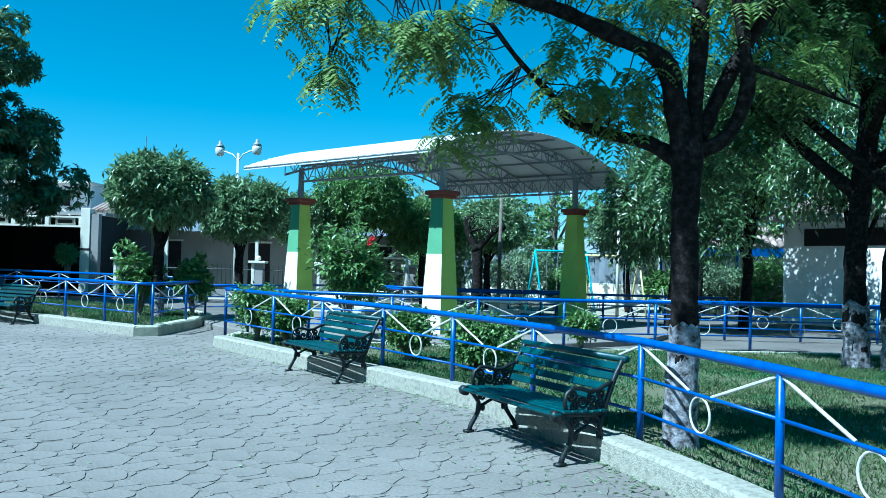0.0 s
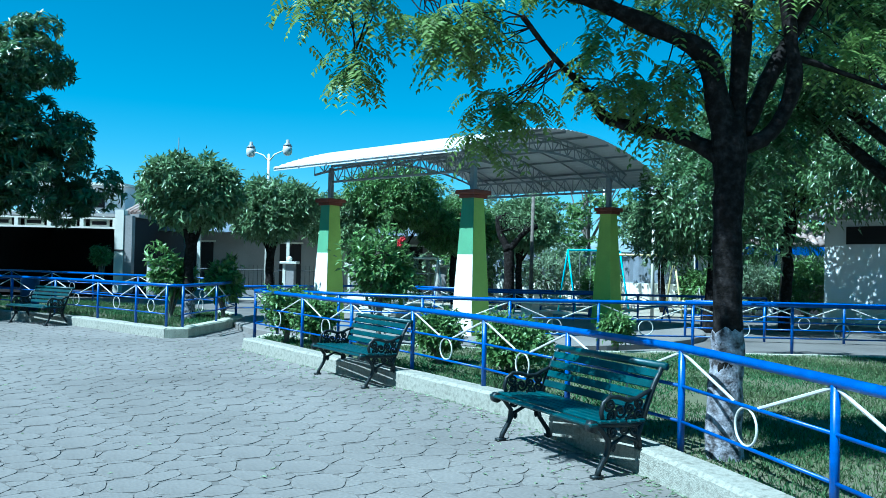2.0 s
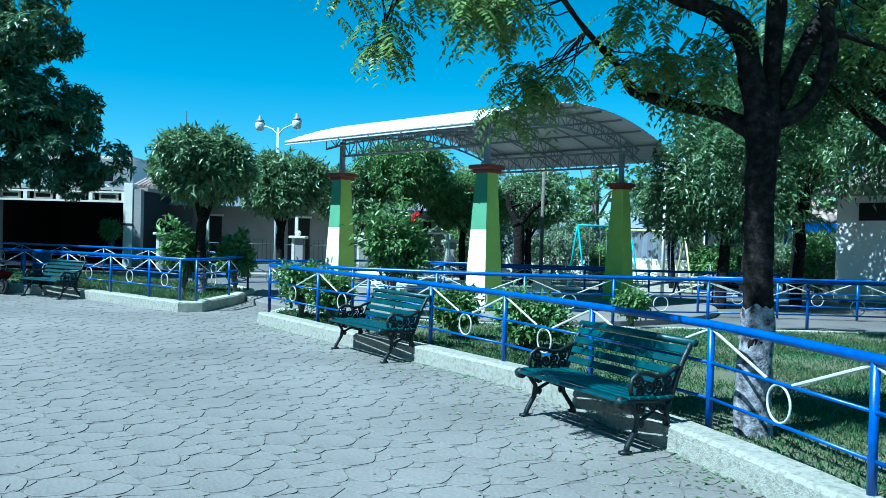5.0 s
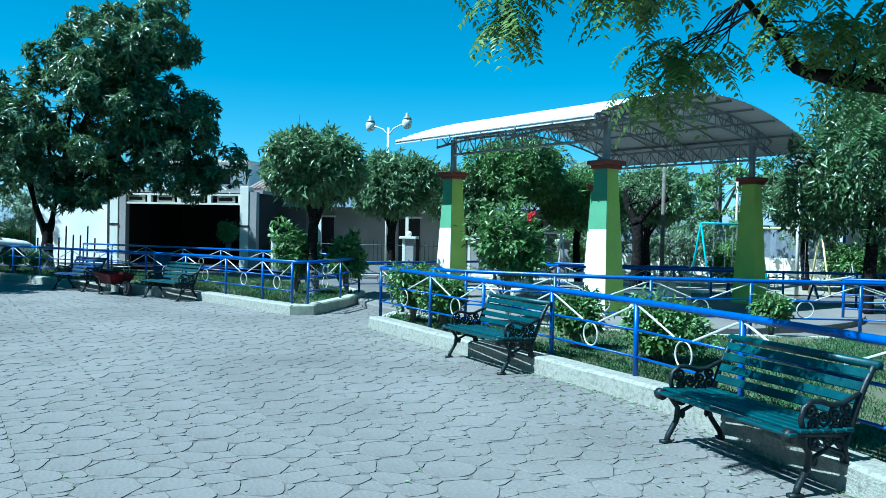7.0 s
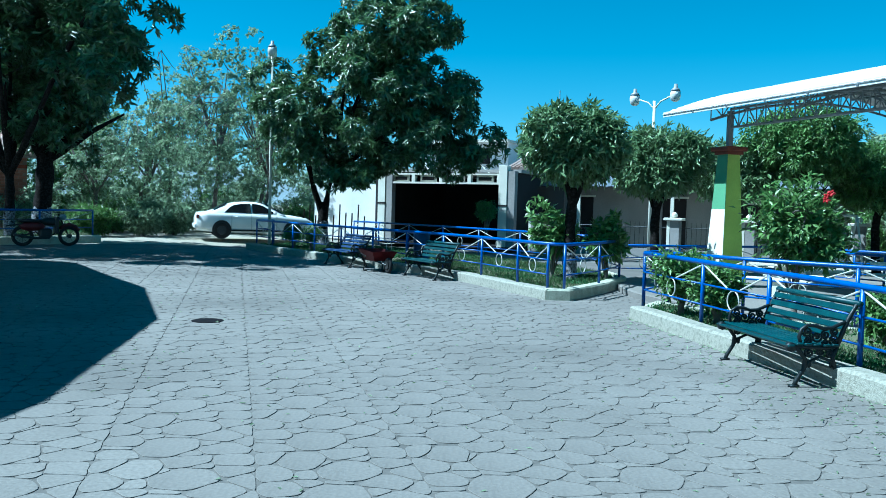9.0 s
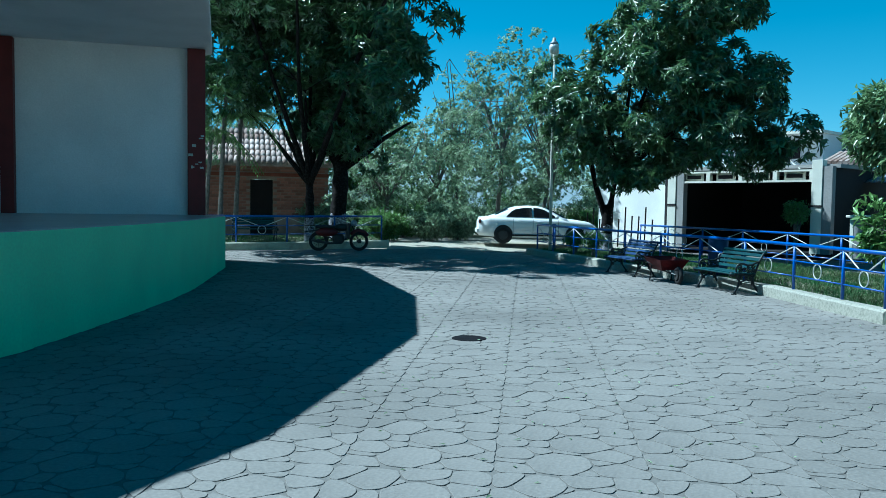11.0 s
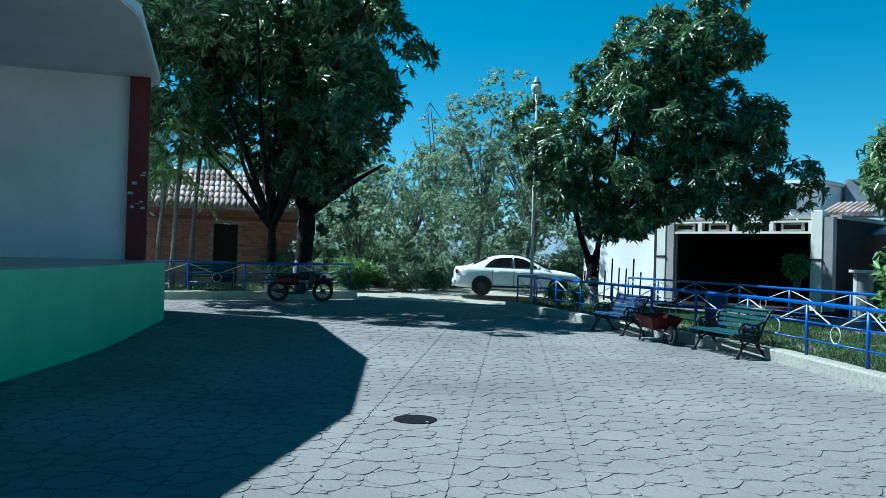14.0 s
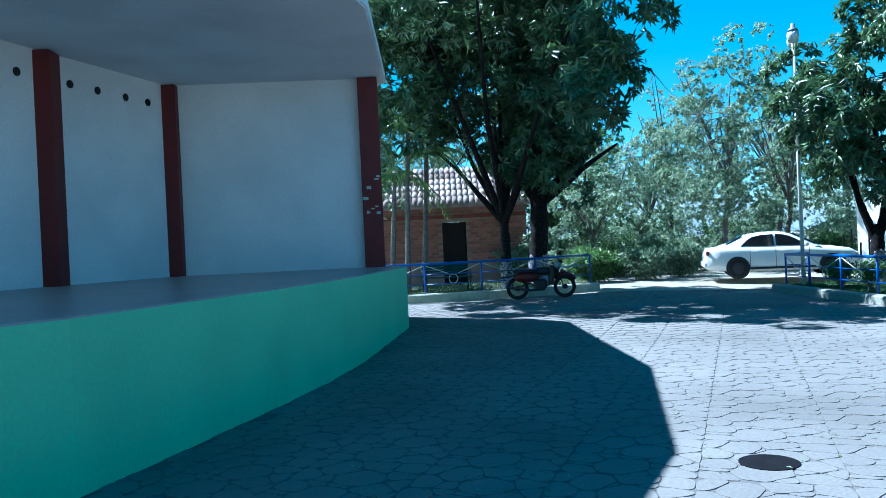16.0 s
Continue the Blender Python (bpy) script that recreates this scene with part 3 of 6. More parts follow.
def build_pavilion():
    e = thing("pavilion", C2.x, C2.y, 0, label="open pavilion with tapered green columns and curved metal roof", category="pavilion")
    o = C2
    ax = (C2 - C1).normalized()
    pr = Vector((-ax.y, ax.x))
    ang = math.degrees(math.atan2(ax.y, ax.x))
    CAPZ = 2.95
    for c in (C1, C2, C3, C4):
        p = c - o
        m = pose(p.x, p.y, 0, 0, 0, ang)
        def slab(z0, z1, h0, h1):
            bm = BM()
            lo = [bm.verts.new(m @ Vector((sx * h0, sy * h0, z0))) for sx, sy in ((-1, -1), (1, -1), (1, 1), (-1, 1))]
            hi = [bm.verts.new(m @ Vector((sx * h1, sy * h1, z1))) for sx, sy in ((-1, -1), (1, -1), (1, 1), (-1, 1))]
            bm.faces.new(lo[::-1])
            bm.faces.new(hi)
            for k in range(4):
                bm.faces.new((lo[k], lo[(k + 1) % 4], hi[(k + 1) % 4], hi[k]))
            return bm
        half = lambda z: 0.29 - 0.14 * z / CAPZ
        col = part("column", slab(0, CAPZ, half(0), half(CAPZ)), M_LIME, e, "tapered lime green column")
        # One face is white below and green above; C3 stays plain lime.
        for z0, z1, material, nm in () if c is C3 else ((0.0, 1.74, M_CREAM, "white_panel"), (1.74, CAPZ - 0.02, M_GREEN, "green_panel")):
            bm = BM()
            t = 0.006
            vs = [Vector((-half(z0), -half(z0) - t, z0)), Vector((half(z0), -half(z0) - t, z0)), Vector((half(z1), -half(z1) - t, z1)), Vector((-half(z1), -half(z1) - t, z1))]
            vs += [v + Vector((0, 0.012, 0)) for v in vs]
            vv = [bm.verts.new(m @ v) for v in vs]
            for f in ((0, 1, 2, 3), (7, 6, 5, 4), (0, 4, 5, 1), (1, 5, 6, 2), (2, 6, 7, 3), (3, 7, 4, 0)):
                bm.faces.new([vv[i] for i in f])
            part(nm, bm, material, col)
        cap = box(BM(), 0, 0, CAPZ + 0.05, 0.54, 0.54, 0.09, bevel=0.02)
        box(cap, 0, 0, CAPZ - 0.03, 0.42, 0.42, 0.07, bevel=0.01)
        bmesh.ops.transform(cap, matrix=m, verts=cap.verts)
        part("capital", cap, M_BRICKRED, e, "dark red capital slab")
        bm = box(BM(), 0, 0, CAPZ + 0.45, 0.1, 0.1, 0.8)
        bmesh.ops.transform(bm, matrix=m, verts=bm.verts)
        part("roof_post", bm, M_STEEL, e)
    L, S = (C2 - C1).length, (C3 - C2).length
    over, side = 0.7, 1.2
    ZE, RISE = 3.72, 0.80
    zarch = lambda v: ZE + RISE * (1 - ((v - S / 2) / (S / 2 + side)) ** 2)
    W = lambda u, v, z: (C1.x - o.x + ax.x * u + pr.x * v, C1.y - o.y + ax.y * u + pr.y * v, z)
    # corrugated roof sheet
    nv, nu = 96, 10
    vs, fs = [], []
    for j in range(nv + 1):
        v = -side + (S + 2 * side) * j / nv
        for i in range(nu + 1):
            u = -over + (L + 2 * over) * i / nu
            vs.append(W(u, v, zarch(v) + (0.022 if j % 2 else 0.0)))
    for j in range(nv):
        for i in range(nu):
            a = j * (nu + 1) + i
            fs.append((a, a + 1, a + nu + 2, a + nu + 1))
    base = len(vs)
    vs += [(x, y, z - 0.012) for x, y, z in vs]
    fs += [tuple(base + i for i in f[::-1]) for f in fs]
    raw("roof", vs, fs, M_SHEET, e, "curved pale corrugated metal roof")
    # eave fascia, lattice arches, purlins
    for v in (-side + 0.02, S + side - 0.02):
        bm = BM()
        q = [W(-over, v, zarch(v) - 0.07), W(L + over, v, zarch(v) - 0.07), W(L + over, v, zarch(v) + 0.03), W(-over, v, zarch(v) + 0.03)]
        w = [tuple(Vector(p) + Vector((pr.x, pr.y, 0)) * 0.03) for p in q]
        vv = [bm.verts.new(p) for p in q + w]
        for f in ((0, 1, 2, 3), (7, 6, 5, 4), (0, 4, 5, 1), (1, 5, 6, 2), (2, 6, 7, 3), (3, 7, 4, 0)):
            bm.faces.new([vv[i] for i in f])
        part("fascia", bm, M_SHEET, e)
    def lattice(p_top, p_bot, n):
        truss = part("lattice_truss", tube(BM(), p_top, 0.028, 6), M_STEEL, e, "grey welded lattice truss")
        part("lower_chord", tube(BM(), p_bot, 0.028, 6), M_STEEL, truss)
        for i in range(len(p_top) - 1):
            a, b = (p_bot[i], p_top[i + 1]) if i % 2 else (p_top[i], p_bot[i + 1])
            part("web_bar", tube(BM(), [a, b], 0.014, 5), M_STEEL, truss)
            part("web_bar", tube(BM(), [p_top[i], p_bot[i]], 0.012, 5), M_STEEL, truss)
    for u in (0.0, L / 2, L):
        n = 22
        vsamp = [-0.5 + (S + 1.0) * i / n for i in range(n + 1)]
        lattice([W(u, v, zarch(v) - 0.06) for v in vsamp], [W(u, v, zarch(v) - 0.40) for v in vsamp], n)
    for v in (0.0, S):
        n = 18
        us = [L * i / n for i in range(n + 1)]
        lattice([W(u, v, 3.84) for u in us], [W(u, v, 3.46) for u in us], n)
    for k in range(1, 9):
        v = -side + (S + 2 * side) * k / 9
        part("purlin", tube(BM(), [W(-over + 0.05, v, zarch(v) - 0.035), W(L + over - 0.05, v, zarch(v) - 0.035)], 0.03, 4), M_STEEL, e)
    for k in range(1, 6):
        u = -over + (L + 2 * over) * k / 6
        part("rafter", tube(BM(), [W(u, -side + (S + 2 * side) * i / 12, zarch(-side + (S + 2 * side) * i / 12) - 0.05) for i in range(13)], 0.022, 4), M_STEEL, e)


build_pavilion()
slab = thing("pavilion_floor", -3, 18.6, 0, 0, "pale cement floor slab under the pavilion", "floor", kind="structure")
part("floor_slab", lathe(BM(), [(5.6, -0.02), (5.6, 0.10), (5.55, 0.12)], n=40), M_PAVE_I, slab)


# ---------------- trees ----------------
def leaf_mesh(name, base, way, up, length, width, material, parent, label="", fold=0.25):
    """Many folded leaves in one mesh, from arrays of roots, directions and upper sides."""
    base, way, up = np.asarray(base, float), np.asarray(way, float), np.asarray(up, float)
    way /= np.linalg.norm(way, axis=1, keepdims=True) + 1e-9
    side = np.cross(way, up)
    side /= np.linalg.norm(side, axis=1, keepdims=True) + 1e-9
    nrm = np.cross(side, way)
    length, width = np.asarray(length)[:, None], np.asarray(width)[:, None]
    mid = base + way * length * 0.45
    tip = base + way * length - nrm * length * 0.12
    v = np.stack([base, mid + side * width * 0.5 + nrm * width * fold, tip, mid - side * width * 0.5 + nrm * width * fold], 1).reshape(-1, 3)
    n = len(base)
    idx = np.arange(n) * 4
    tri = np.stack([idx, idx + 1, idx + 2, idx, idx + 2, idx + 3], 1).reshape(-1)
    me = bpy.data.meshes.new(name)
    me.vertices.add(4 * n)
    me.vertices.foreach_set("co", v.ravel())
    me.loops.add(6 * n)
    me.loops.foreach_set("vertex_index", tri.astype(np.int32))
    me.polygons.add(2 * n)
    me.polygons.foreach_set("loop_start", np.arange(0, 6 * n, 3, dtype=np.int32))
    me.update(calc_edges=True)
    me.materials.append(material)
    ob = new(name, me)
    ob.parent = parent
    return tagged(ob, label, kind="stuff")


def clumps_in(rng, lumps, count, shell=0.55, power=1.0):
    """Clump places inside a set of ellipsoids (cx, cy, cz, rx, ry, rz), mostly near their skins."""
    lumps = np.array(lumps, float)
    vol = (lumps[:, 3] * lumps[:, 4] * lumps[:, 5]) ** power
    pick = rng.choice(len(lumps), count, p=vol / vol.sum())
    d = rng.normal(size=(count, 3))
    d /= np.linalg.norm(d, axis=1, keepdims=True)
    r = shell + (1 - shell) * rng.random(count) ** 0.6
    r *= 1 + 0.12 * rng.normal(size=count)
    return lumps[pick, :3] + d * r[:, None] * lumps[pick, 3:6], d


def rosettes(rng, centers, outs, per, length, width, spread=0.12, droop=0.5):
    n = len(centers) * per
    c = np.repeat(centers, per, 0) + rng.normal(size=(n, 3)) * spread
    o = np.repeat(outs, per, 0)
    way = o * 0.7 + rng.normal(size=(n, 3)) * 0.75
    way[:, 2] -= droop
    up = rng.normal(size=(n, 3)) * 0.4 + np.array((0, 0, 1.0)) + o * 0.4
    s = rng.uniform(0.7, 1.2, n)
    return c, way, up, length * s, width * s


def boughs_in(rng, lumps, count, per, size, shell=0.6):
    """Rosette places grouped on the outer and upper sides of small boughs within the lumps."""
    cen, out = clumps_in(rng, lumps, count, shell)
    d = rng.normal(size=(count * per, 3)) + np.repeat(out, per, 0) * 0.7 + np.array((0, 0, 0.35))
    d /= np.linalg.norm(d, axis=1, keepdims=True)
    r = size * np.repeat(rng.uniform(0.65, 1.25, count), per)[:, None] * rng.uniform(0.6, 1.0, (count * per, 1))
    return np.repeat(cen, per, 0) + d * r * np.array((1.0, 1.0, 0.8)), d


def stars(rng, centers, outs, per, length, width, droop=0.5):
    """Long leaves that radiate and hang round the tip of each twig."""
    n = len(centers) * per
    o = np.repeat(outs, per, 0) + np.array((0, 0, 0.25))
    o /= np.linalg.norm(o, axis=1, keepdims=True)
    a = rng.normal(size=(n, 3))
    a -= o * (a * o).sum(1, keepdims=True)
    a /= np.linalg.norm(a, axis=1, keepdims=True) + 1e-9
    way = a * 0.85 + o * rng.uniform(0.05, 0.75, (n, 1))
    way[:, 2] -= droop * rng.uniform(0.5, 1.3, n)
    s = rng.uniform(0.65, 1.15, n)
    return np.repeat(centers, per, 0) + rng.normal(size=(n, 3)) * 0.025, way, o + rng.normal(size=(n, 3)) * 0.25, length * s, width * s


def trunk_mesh(bm, pts, radii, rng, n=12, lump=0.08):
    pts = [Vector(p) for p in pts]
    fine, rad = [], []
    steps = 8 if n >= 12 else 4
    for i in range(len(pts) - 1):
        p0, p1, p2, p3 = pts[max(i - 1, 0)], pts[i], pts[i + 1], pts[min(i + 2, len(pts) - 1)]
        for k in range(steps):
            t = k / steps
            fine.append(0.5 * (2 * p1 + (p2 - p0) * t + (2 * p0 - 5 * p1 + 4 * p2 - p3) * t * t + (3 * p1 - p0 - 3 * p2 + p3) * t ** 3))
            rad.append(radii[i] + (radii[i + 1] - radii[i]) * t)
    fine.append(pts[-1])
    rad.append(radii[-1])
    start = len(bm.verts)
    tube(bm, fine, [r * (1 + lump * float(rng.normal())) for r in rad], n)
    bm.verts.ensure_lookup_table()
    for v in bm.verts[start:]:
        k = noise.noise(v.co * 3.1) * 0.16 + noise.noise(v.co * 9) * 0.1 + noise.noise(v.co * 24) * 0.07
        c = min(fine, key=lambda p: (p - v.co).length_squared)
        v.co += (v.co - c) * k
    return bm


def tree(name, x, y, z, label, trunk, limbs, lumps, clumps, per, leaf, material, bark=M_BARK, wash=0.0, seed=1, shell=0.55, droop=0.5, spread=0.12, category="tree", twigs=30, group="", bough=0.0):
    """trunk: points with radii (x, y, z, r); limbs: lists of such; lumps: ellipsoids of the crown."""
    rng = np.random.default_rng(seed)
    e = thing(name, x, y, z, label=label, category=category, group=group)
    bm = BM()
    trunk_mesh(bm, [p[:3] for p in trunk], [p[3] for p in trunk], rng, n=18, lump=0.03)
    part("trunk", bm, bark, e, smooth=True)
    if wash:
        low = [p for p in trunk if p[2] < wash]
        nxt = trunk[len(low)]
        f = (wash - low[-1][2]) / (nxt[2] - low[-1][2])
        low.append(tuple(a + (b - a) * f for a, b in zip(low[-1], nxt)))
        bm = BM()
        trunk_mesh(bm, [p[:3] for p in low], [p[3] * 1.04 + 0.008 for p in low], rng, n=28, lump=0.02)
        for v in bm.verts:
            a = math.atan2(v.co.y, v.co.x)
            c = Vector((math.cos(a), math.sin(a), x))
            top = wash * (0.88 + 0.12 * noise.noise(c * 1.6) + 0.05 * noise.noise(c * 5))
            v.co.z *= top / wash if v.co.z > 0 else 1
        part("limewash_band", bm, M_LIMEWASH, e, "peeling white lime wash round the foot", smooth=True)
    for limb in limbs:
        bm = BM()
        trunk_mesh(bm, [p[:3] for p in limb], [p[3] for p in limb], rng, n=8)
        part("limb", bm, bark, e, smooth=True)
    if clumps:
        if bough:
            cen, out = boughs_in(rng, lumps, clumps // 18, 18, bough, shell)
            order = rng.permutation(len(cen))
            cen, out = cen[order], out[order]
        else:
            cen, out = clumps_in(rng, lumps, clumps, shell)
        if twigs:
            bm = BM()
            joints = [Vector(p[:3]) for limb in (limbs or [trunk]) for p in limb[len(limb) // 2:]]
            for i in range(min(twigs, clumps)):
                c = Vector(cen[i])
                j = sorted(joints, key=lambda q: (q - c).length)[i % 3]
                if (j - c).length > 1.7:
                    continue
                tube(bm, [j, j.lerp(c, 0.5) + Vector(rng.normal(size=3)) * 0.08, c], 0.022, 5, r1=0.006)
            part("twig_spray", bm, bark, e, kind="stuff")
        leaves = stars(rng, cen, out, per, leaf[0], leaf[1], droop) if bough else rosettes(rng, cen, out, per, leaf[0], leaf[1], spread, droop)
        leaf_mesh("crown", *leaves, material, e)
    return e


def spray_limbs(rng, base, tips, r0, r1=0.03):
    out = []
    for t in tips:
        a, b = Vector(base), Vector(t)
        m = a.lerp(b, 0.5) + Vector((rng.uniform(-0.15, 0.15), rng.uniform(-0.15, 0.15), 0.15 + rng.uniform(-0.1, 0.2)))
        out.append([(*a, r0), (*a.lerp(m, 0.5), r0 * 0.8), (*m, r0 * 0.6), (*b, r1)])
    return out


R = random.Random(7)
# mango trees by the street
tree("mango_tree", -22.0, 18.2, 0.2, "dense dark green mango tree with whitewashed forked trunk",
     [(0, 0, -0.1, 0.22), (0.0, 0, 0.5, 0.18), (-0.02, 0, 1.0, 0.17), (-0.05, 0.05, 1.5, 0.14)],
     spray_limbs(R, (-0.03, 0.03, 0.9), [(-0.3, -0.5, 3.0), (0.5, 0.4, 3.2)], 0.13, 0.09)
     + spray_limbs(R, (0.4, 0.25, 2.6), [(2.9, 0.7, 4.0), (1.2, -1.0, 4.6), (3.4, 1.4, 4.6), (2.2, 0.4, 6.4), (1.4, -0.2, 5.4), (0.4, -1.4, 4.2)], 0.11),
     [(2.45, 0.25, 4.62, 2.28, 2.38, 2.18), (2.35, 0.15, 6.91, 1.99, 2.09, 1.71), (3.45, 0.95, 7.67, 1.52, 1.61, 1.23), (4.65, 1.35, 3.96, 1.52, 1.52, 1.33), (0.75, -1.75, 4.06, 1.33, 1.42, 1.23), (4.0, 0.95, 5.5, 1.6, 1.6, 1.5), (2.05, -0.25, 2.92, 1.23, 1.33, 0.76), (5.55, 2.35, 3.58, 0.76, 0.76, 0.66), (0.3, -1.6, 3.7, 1.2, 1.2, 1.1), (-0.2, -1.2, 5.3, 1.2, 1.2, 1.2)],
     5000, 11, (0.29, 0.072), M_MANGO, wash=0.9, seed=3, droop=0.55, shell=0.5, bough=0.48, twigs=120)
tree("mango_tree", -25.3, 8.75, 0.33, "large dark mango tree over the western planting bed",
     [(0, 0, -0.1, 0.17), (0, 0, 0.8, 0.14), (0.0, 0.0, 1.8, 0.13), (-0.05, 0, 2.6, 0.12)],
     spray_limbs(R, (0, 0, 1.9), [(4.6, -1.6, 7.6), (2.4, -2.6, 7.2), (-0.5, -2.6, 4.8), (0.0, -1.4, 5.2), (0.4, 1.2, 4.2), (0.9, -0.4, 4.8), (-0.8, 0.6, 5.2), (0, 0, 6.0), (8.0, 0.8, 8.3)], 0.1),
     # High lumps reaching out over the plaza are unseen, added to cast its shade.
     [(0.2, 0.0, 6.2, 2.3, 2.6, 2.0), (0.2, -2.4, 6.2, 1.7, 1.9, 1.9), (0.3, 0.2, 8.3, 2.2, 2.6, 1.6), (0.6, 1.0, 4.1, 1.4, 1.5, 0.9), (2.0, 0.6, 6.6, 1.8, 1.8, 1.5), (1.5, -1.8, 7.6, 2.0, 1.9, 1.3), (3.5, -1.8, 7.7, 2.3, 2.1, 1.2), (5.2, -1.2, 7.9, 1.5, 1.8, 1.0), (3.9, 0.4, 7.8, 1.7, 1.5, 1.1), (4.6, -3.1, 7.8, 1.3, 1.4, 0.9), (5.4, 1.4, 6.3, 1.4, 1.3, 1.2), (5.0, 0.9, 4.7, 1.4, 1.3, 1.0), (3.4, 1.0, 5.6, 1.4, 1.3, 1.2), (-0.6, -4.8, 7.2, 2.0, 1.6, 1.1), (1.8, -4.9, 7.5, 1.8, 1.4, 1.0), (5.8, 0.8, 8.4, 1.3, 1.0, 0.7), (7.3, 0.85, 8.5, 1.4, 1.0, 0.7), (8.8, 0.85, 8.5, 1.4, 0.95, 0.7)],
     6400, 11, (0.30, 0.08), M_MANGO, wash=0.95, seed=5, shell=0.6, bough=0.5, twigs=140)
tree("mango_tree", -26.1, 9.95, 0.33, "mango tree with thick dark trunk and whitewashed foot",
     [(0, 0, -0.1, 0.3), (0, 0, 0.9, 0.26), (0.0, 0.1, 2.0, 0.26), (-0.1, 0.1, 3.2, 0.22)],
     spray_limbs(R, (0, 0.1, 2.4), [(-0.6, -1.0, 4.4), (0.4, 1.4, 4.0), (0.9, 0.4, 4.8), (-0.8, 0.6, 5.2), (0, 0, 6.0), (0.2, 2.6, 4.2)], 0.15),
     [(0, 0.1, 5.0, 1.8, 1.8, 2.0), (0, 0.9, 4.6, 1.4, 1.2, 1.3), (0, 0.4, 7.0, 1.8, 1.8, 1.8), (0.2, 0.4, 3.3, 0.9, 1.1, 0.8)],
     2000, 11, (0.30, 0.08), M_MANGO, wash=0.95, seed=6, shell=0.45, bough=0.5, twigs=80)
# clipped street trees before the houses
for i, (fx, fy, fs, fz, wash) in enumerate(((-8.5, 15.0, 1.0, 2.92, 0.8), (-9.2, 19.6, 1.06, 2.85, 0), (-7.4, 24.4, 1.35, 3.6, 0), (-9.3, 23.9, 1.1, 2.8, 0), (-6.0, 26.4, 1.15, 2.75, 0), (-4.0, 27.9, 1.2, 2.9, 0), (0.9, 29.0, 1.3, 2.9, 0))):
    tree("clipped_tree", fx, fy, 0.1, "clipped round bushy street tree with whitewashed stem" if i == 0 else "clipped round bushy street tree beside the houses",
         [(0, 0, -0.1, 0.14), (-0.05, 0, 0.6, 0.12), (-0.1, 0.03, 1.3, 0.11), (0.0, 0, 2.0, 0.09)],
         spray_limbs(R, (-0.05, 0.01, 1.5), [(0.5, 0.3, 2.5), (-0.5, 0.2, 2.5), (0.1, -0.5, 2.6), (0, 0.1, 2.9)], 0.06, 0.02),
         [(0, 0, fz, 0.95 * fs, 0.95 * fs, 0.75 * fs)] + [(fs * R.uniform(0.5, 0.8) * math.cos(a), fs * R.uniform(0.5, 0.8) * math.sin(a), fz + fs * R.uniform(-0.35, 0.35), 0.5 * fs, 0.5 * fs, 0.4 * fs) for a in (0.2, 1.1, 2.0, 3.0, 3.9, 4.7, 5.6)],
         1500, 12, (0.18, 0.055), M_SHRUB if i in (2, 4) else M_FICUS, wash=wash, seed=20 + i, shell=0.75, droop=0.35, spread=0.06, group="clipped street trees")


# ---------------- the neem tree over the railing ----------------
def fronds(rng, centers, per, spread, size, out):
    """Pinnate leaves: arching, drooping stalks with two combs of narrow leaflets."""
    base, way, up, ln, wd = [], [], [], [], []
    for c, o in zip(centers, out):
        for _ in range(per):
            root = np.array(c) + rng.normal(size=3) * spread
            d = np.array(o) * 0.3 + rng.normal(size=3) * (0.8, 0.8, 0.25)
            d[2] = d[2] * 0.5 + 0.05
            d /= np.linalg.norm(d)
            s = size * rng.uniform(0.7, 1.2)
            flat = np.cross(d, (0, 0, 1.0))
            flat /= np.linalg.norm(flat) + 1e-9
            bend = rng.uniform(0.5, 1.0)
            tint = rng.normal(size=3) * 0.2
            for k in range(8):
                t = (k + 1.3) / 9
                p = root + d * s * (t - 0.25 * bend * t * t) + np.array((0, 0, -bend * s * t * t))
                tang = d * (1 - 0.5 * bend * t) + np.array((0, 0, -2 * bend * t))
                tang /= np.linalg.norm(tang)
                for sd in (-1, 1):
                    base.append(p)
                    way.append(flat * sd + tang * 0.35 + np.array((0, 0, -0.25)) + rng.normal(size=3) * 0.06)
                    up.append(np.array((0, 0, 1.0)) + d * 0.6 + tint)
                    ln.append(s * 0.27 * (1.15 - 0.6 * abs(t - 0.4)))
                    wd.append(s * 0.095)
    return base, way, up, ln, wd


def neem(name, x, y, z, label, trunk, limbs, lumps, clumps, per, size, seed, wash, material=M_NEEM, shell=0.25, power=1.0):
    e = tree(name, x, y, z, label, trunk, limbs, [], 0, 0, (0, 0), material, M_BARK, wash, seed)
    rng = np.random.default_rng(seed)
    cen, out = clumps_in(rng, [(a, b, c + 0.15, 0.75 * d, 0.75 * f, 0.75 * g) for a, b, c, d, f, g in lumps], clumps, shell, power)
    bm = BM()
    joints = [Vector(a[:3]).lerp(Vector(b[:3]), k / 4) for limb in limbs for a, b in zip(limb[1:], limb[2:]) for k in range(5)]
    for c in cen:
        c = Vector(c)
        j = sorted(joints, key=lambda q: (q - c).length)[int(rng.integers(0, 3))]
        if (j - c).length < 0.8:
            tube(bm, [j, j.lerp(c, 0.35) + Vector(rng.normal(size=3)) * 0.015, j.lerp(c, 0.7) + Vector(rng.normal(size=3)) * 0.02, c], 0.007, 5, r1=0.003)
    part("twig_spray", bm, M_BARK, e, kind="stuff")
    leaf_mesh("crown", *fronds(rng, cen, per, 0.06, size, out), material, e, fold=0.12)
    return e


